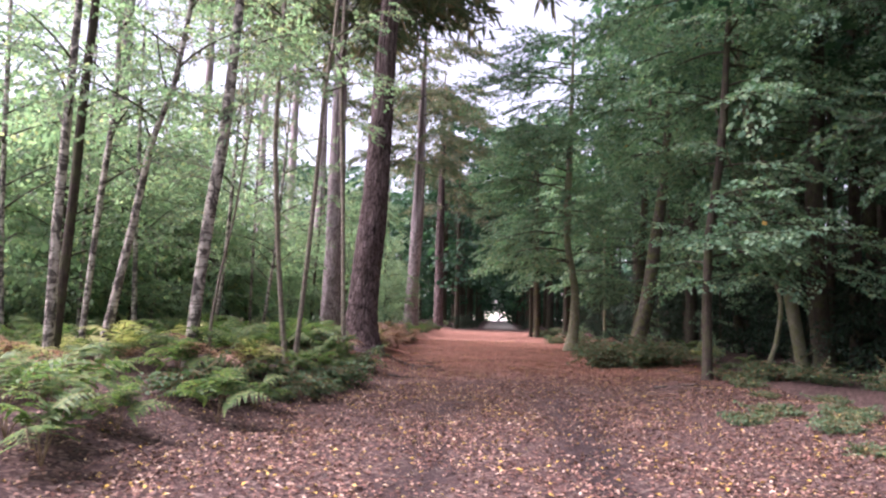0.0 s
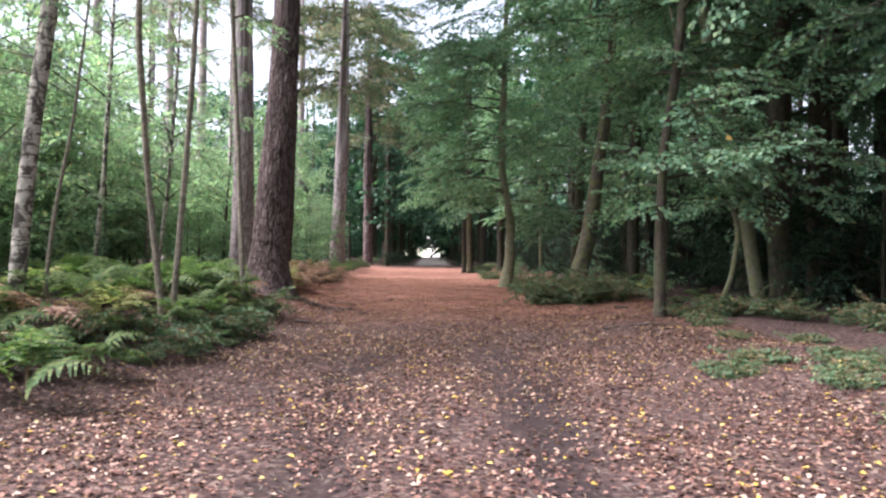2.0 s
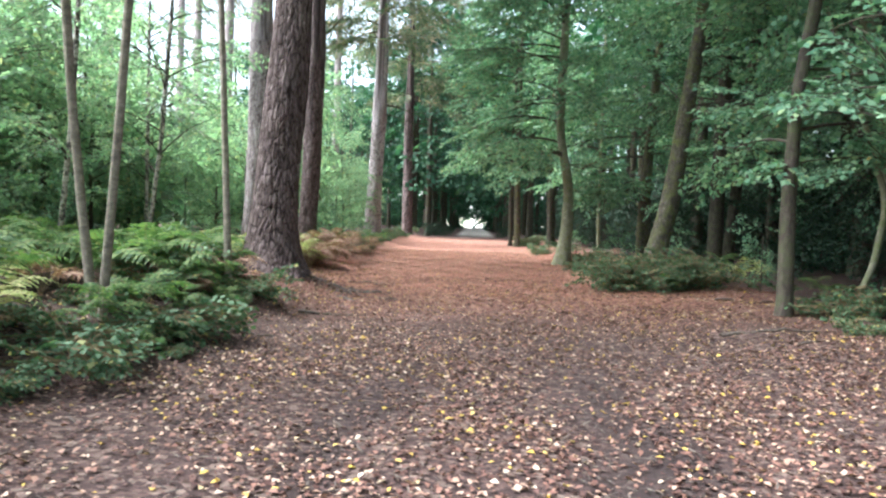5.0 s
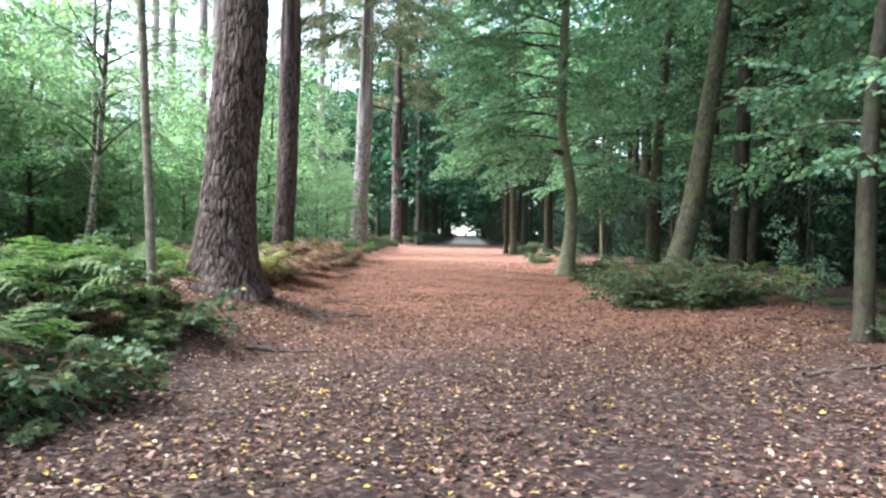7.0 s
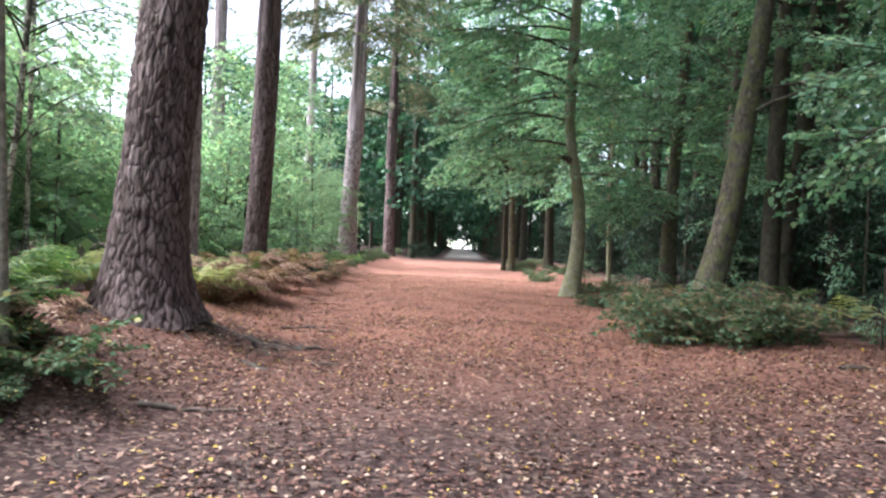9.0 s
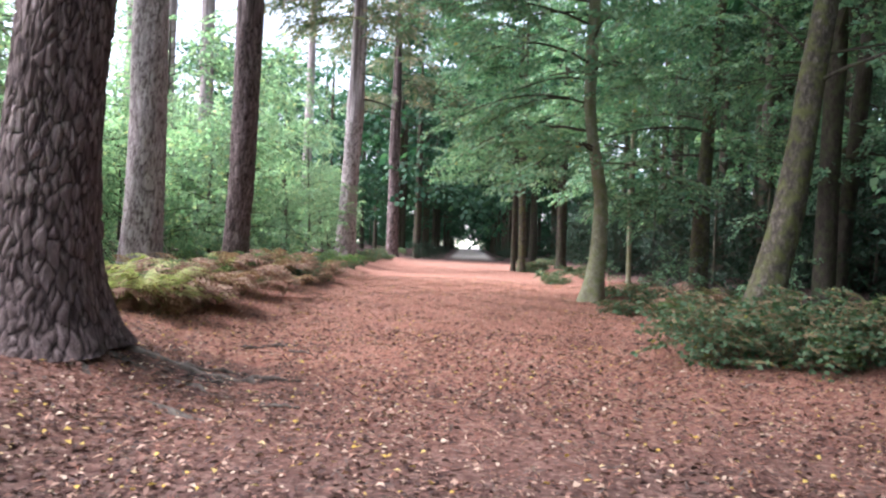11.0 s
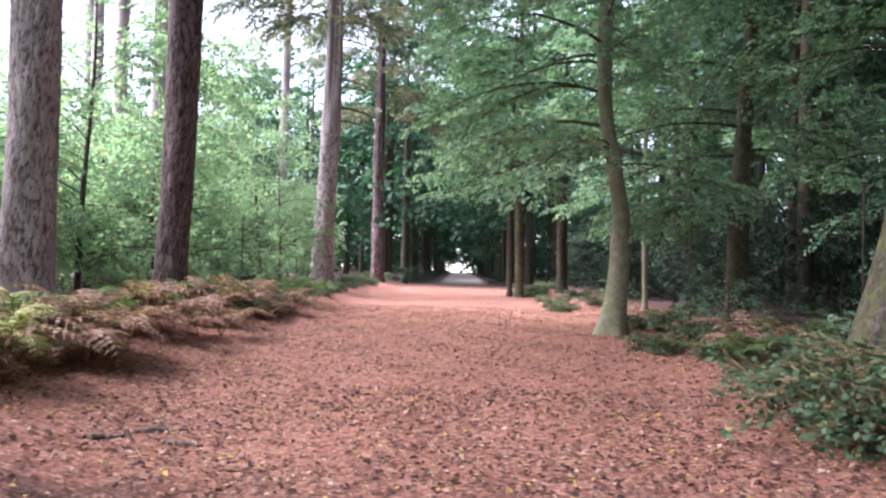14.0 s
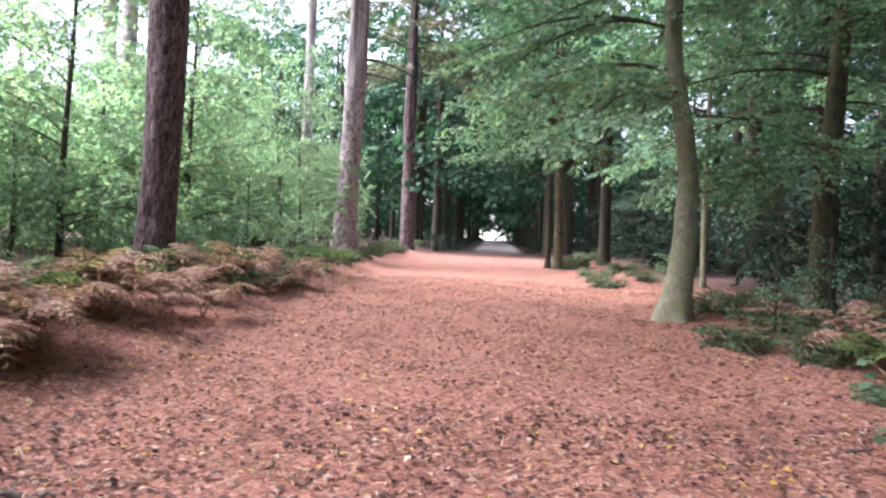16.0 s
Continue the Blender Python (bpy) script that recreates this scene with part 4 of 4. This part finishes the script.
stand(brown_ferns, strewn(27, 60, -6.9, -4.0, 26.3, 36, 0.4) + strewn(63, 12, -4.6, -3.9, 23.9, 26.4, 0.3) + strewn(32, 10, -6.6, -4.2, 8, 15, 0.7, near_pine) + strewn(33, 4, -5.4, -4.5, 24, 27, 0.4) + strewn(56, 7, 4.2, 7.2, 24.5, 31.5, 0.8) + strewn(44, 3, -4.2, -3.4, 13.2, 18.2, 0.6), 28, 0.5, 1.2)


for fx, fy, fs, kind in ((-4.7, 19.1, 1.1, green_ferns[1]), (-5.1, 18.5, 1.15, green_ferns[0]), (-5.0, 20.2, 1.1, green_ferns[1]), (-5.5, 19.6, 1.2, green_ferns[0]), (-4.5, 17.9, 0.9, green_ferns[2]),
                         (-3.4, 16.4, 0.6, green_ferns[2]), (-3.1, 15.6, 0.45, brown_ferns[1]), (-3.45, 15.2, 0.65, green_ferns[0]), (-3.2, 14.3, 0.55, green_ferns[2]), (-3.5, 16.9, 0.6, green_ferns[2]), (-3.75, 17.9, 0.55, brown_ferns[1]), (-3.4, 17.5, 0.45, brown_ferns[1]), (-4.1, 17.3, 0.6, brown_ferns[0]), (-3.3, 13.5, 0.6, green_ferns[2])):
    copy_thing(kind, Matrix.Translation((fx, fy, float(ground_z(fx, fy)) - 0.02)) @ Matrix.Rotation(fx * 9 + fy, 4, 'Z') @ Matrix.Diagonal((fs, fs, fs, 1)))

# ---- brambles and low seedlings ----
def bramble(label, seed, width, height, sprays=11, low=0.5):
    rng = np.random.default_rng(seed)
    top = tagged(new("bramble_bush"), label, "bush", "low brambles")
    where, yaw, pitch, tubes = [], [], [], []
    for k in range(sprays):
        az, ln = rng.uniform(0, 6.28), width * rng.uniform(0.4, 1.0)
        s = np.linspace(0, 1, 7)
        line = np.stack([np.cos(az) * ln * s, np.sin(az) * ln * s, height * np.sin(s * 2.4) * rng.uniform(low, 1.1)], 1)
        tubes.append(tube(line, 0.006 * (1 - 0.6 * s), 4))
        for j in (1, 2, 4, 6):
            where.append(line[j])
            yaw.append(az + rng.uniform(-1.2, 1.2))
            pitch.append(rng.normal(0.05, 0.3))
    v, f = joined(tubes)
    part("stem", mesh_of("stem", v, f, [STEM]), top)
    v, f, mi = scatter(BUSH_SPRAY, where, np.array(yaw), np.array(pitch), rng.normal(0, 0.3, len(yaw)), rng.uniform(0.7, 1.3, len(yaw)), rng)
    part("foliage", mesh_of("foliage", v, f, [BRAMBLE, STEM], mi), top)
    return top


bushes = [bramble("low dark green bramble bush beside the ride", 300 + i, w, h) for i, (w, h) in enumerate([(0.55, 0.3), (0.42, 0.22), (0.65, 0.36)])]
stand(bushes, strewn(34, 9, 3.5, 5.6, 25, 31, 0.8) + strewn(35, 10, 4.0, 6.5, 29, 37, 0.6) + strewn(36, 13, -4.6, -3.2, 9, 18, 0.6, near_pine) + strewn(37, 12, -5.6, -4.5, 33, 48, 0.6) + strewn(39, 10, 5, 9, 14, 24, 0.9) + strewn(49, 14, -6.4, -4.7, 46, 64, 0.8) + strewn(54, 12, 2.9, 5.5, 40, 62, 1.0), 40, 0.65, 1.2)
big_bush = [bramble("spreading bramble thicket with dull green leaves", 310 + i, 0.9, h, 24, 0.3) for i, h in enumerate([0.75, 0.6])]
stand(big_bush, [(3.4, 23.6), (4.2, 23.3), (4.6, 24.1), (3.8, 24.5), (5.2, 23.4)], 53, 0.9, 1.1)
for bx, by, bs in ((-3.5, 17.2, 0.9), (-3.9, 17.7, 1.0), (-3.35, 16.7, 0.8), (-4.2, 18.2, 1.0), (-3.8, 16.8, 0.9), (-3.15, 15.9, 0.7), (-3.4, 14.7, 0.75), (-3.05, 13.9, 0.6), (-3.5, 16.0, 0.8), (4.1, 8.6, 0.7), (4.5, 10.2, 0.9), (3.7, 11.3, 0.9), (4.3, 11.9, 1.1), (4.9, 11.2, 1.1), (5.5, 12.0, 1.0), (5.0, 14.6, 0.7), (6.1, 14.2, 0.9)):
    copy_thing(bushes[1], Matrix.Translation((bx, by, float(ground_z(bx, by)))) @ Matrix.Rotation(bx * 7, 4, 'Z') @ Matrix.Diagonal((bs, bs, bs, 1)))


# ---- litter: fallen leaves on the floor ----
def litter(name, label, seed, n, x0, x1, y0, y1, size, keep, mat=None, thin=1.0):
    rng = np.random.default_rng(seed)
    x, y = rng.uniform(x0, x1, n), rng.uniform(y0, y1, n)
    k = rng.uniform(0, 1, n) < keep(x, y)
    x, y = x[k], y[k]
    m = len(x)
    ln = size * rng.uniform(0.6, 1.3, m)
    yaw = rng.uniform(0, 6.28, m)
    a = np.stack([np.cos(yaw), np.sin(yaw), rng.normal(0, 0.22, m)], 1)
    up = np.stack([rng.normal(0, 0.25, m), rng.normal(0, 0.25, m), np.ones(m)], 1)
    side = np.cross(up, a)
    side /= np.linalg.norm(side, axis=1)[:, None]
    o = np.stack([x, y, ground_z(x, y) + rng.uniform(0.006, 0.022, m)], 1)
    q = leaf_quads(o, a, side, up, ln, ln * rng.uniform(0.5, 0.8, m) * thin, 0.25)
    return tagged(new(name, mesh_of(name, q.reshape(-1, 3), np.arange(m * 4).reshape(-1, 4), [mat or LITTER])), label, "leaves", kind="stuff")


def thick(x, y):
    rut = np.exp(-((x - 1.15 - 0.25 * np.sin(y * 0.35)) / 0.35) ** 2) * smooth(18, 9, y)
    patchy = 0.6 + 0.4 * np.sin(x * 2.1 + np.sin(y * 1.7)) * np.sin(y * 1.2 + x)
    return (1 - 0.7 * rut) * patchy * (1 - 0.6 * smooth(-2.9, -3.7, x)) * (1 - 0.66 * smooth(13, 24, y))


litter("fallen_leaves", "dry brown and yellow leaves strewn over the ride", 401, 190000, -5.0, 6.0, 0.8, 26, 0.05, thick)
litter("scattered_leaves", "sparse pale leaves on the needle carpet", 402, 60000, -5, 6, 18, 42, 0.055, lambda x, y: 0.25 + 0.3 * np.sin(x * 1.3 + y) ** 2)
litter("needle_litter", "rust-brown fallen pine needles matted over the ride", 404, 120000, -5.5, 6.5, 11, 40, 0.1, lambda x, y: smooth(16, 23, y) * (0.45 + 0.4 * np.sin(x * 1.4 + 0.9 * y) ** 2), NEEDLE_LITTER, 0.12)
litter("twig_litter", "small dark twigs and needle tufts on the floor", 403, 30000, -5, 6, 2, 34, 0.11, lambda x, y: 0.35 + 0.45 * np.sin(x * 1.9 + 0.8 * y) ** 2, DEADWOOD, 0.14)

# ---- roots and dead wood ----
for k, (pts, r) in enumerate([([(-3.75, 20.4, 0.28), (-3.1, 19.95, 0.12), (-2.4, 19.7, -0.02), (-1.8, 19.6, -0.12)], 0.09), ([(-3.75, 20.5, 0.26), (-2.7, 20.6, 0.06), (-1.9, 20.4, -0.1)], 0.06), ([(-3.5, 20.7, 0.2), (-2.9, 21.05, 0), (-2.3, 21.2, 0), (-1.75, 21.15, 0)], 0.1), ([(-3.3, 20.6, 0.2), (-2.6, 20.85, 0), (-2.15, 21.0, 0)], 0.04), ([(-2.8, 21.1, 0.2), (-2.3, 21.55, 0), (-1.95, 21.6, 0)], 0.035)]):
    pts = [(x, y, float(ground_z(x, y)) - r * 0.6) for x, y, z in pts]
    stick("pine_root", "dark exposed pine root running into the path", pts, r, DEADWOOD, "root", seed=k)
for k, (x, y, az, ln, r, mt) in enumerate([(-2.6, 17.6, 0.2, 0.8, 0.025, DEADWOOD), (-2.9, 15.4, 0.1, 0.5, 0.02, DEADWOOD), (3.4, 16.6, 0.3, 1.6, 0.03, DEADWOOD), (4.0, 15.6, 0.5, 1.2, 0.02, DEADWOOD), (-5.0, 30.6, -0.4, 0.5, 0.02, PALEWOOD), (3.0, 22.0, 0.9, 0.35, 0.012, PALEWOOD), (4.6, 20.6, 0.15, 1.5, 0.03, DEADWOOD)]):
    pts = [(x + math.cos(az) * ln * t, y + math.sin(az) * ln * t) for t in (0, 0.5, 1)]
    stick("fallen_branch", "short dead branch lying on the ground", [(a, b, float(ground_z(a, b)) + r * 0.7) for a, b in pts], r, mt, "branch", seed=50 + k)
stick("dead_stem", "pale bare dead stem leaning among the bracken", [(-8.95, 35.5, float(ground_z(-8.95, 35.5))), (-8.8, 35.5, 1.3), (-8.6, 35.45, 1.95)], 0.03, PALEWOOD, "stem", seed=81)
for k, (x, y, az, ln, r) in enumerate([(-2.55, 23.5, 0.3, 0.4, 0.03), (-2.2, 23.2, -0.2, 0.3, 0.025), (-2.75, 23.1, 0.9, 0.35, 0.03), (-2.1, 21.3, 0.1, 0.5, 0.03), (-1.7, 20.2, -0.1, 0.35, 0.025), (2.6, 25.4, 0.4, 0.25, 0.02)]):
    pts = [(x + math.cos(az) * ln * t, y + math.sin(az) * ln * t) for t in (0, 0.5, 1)]
    stick("bark_piece", "dark weathered piece of bark on the ground", [(a, b, float(ground_z(a, b)) + r * 0.4) for a, b in pts], r, DEADWOOD, "bark", seed=90 + k)
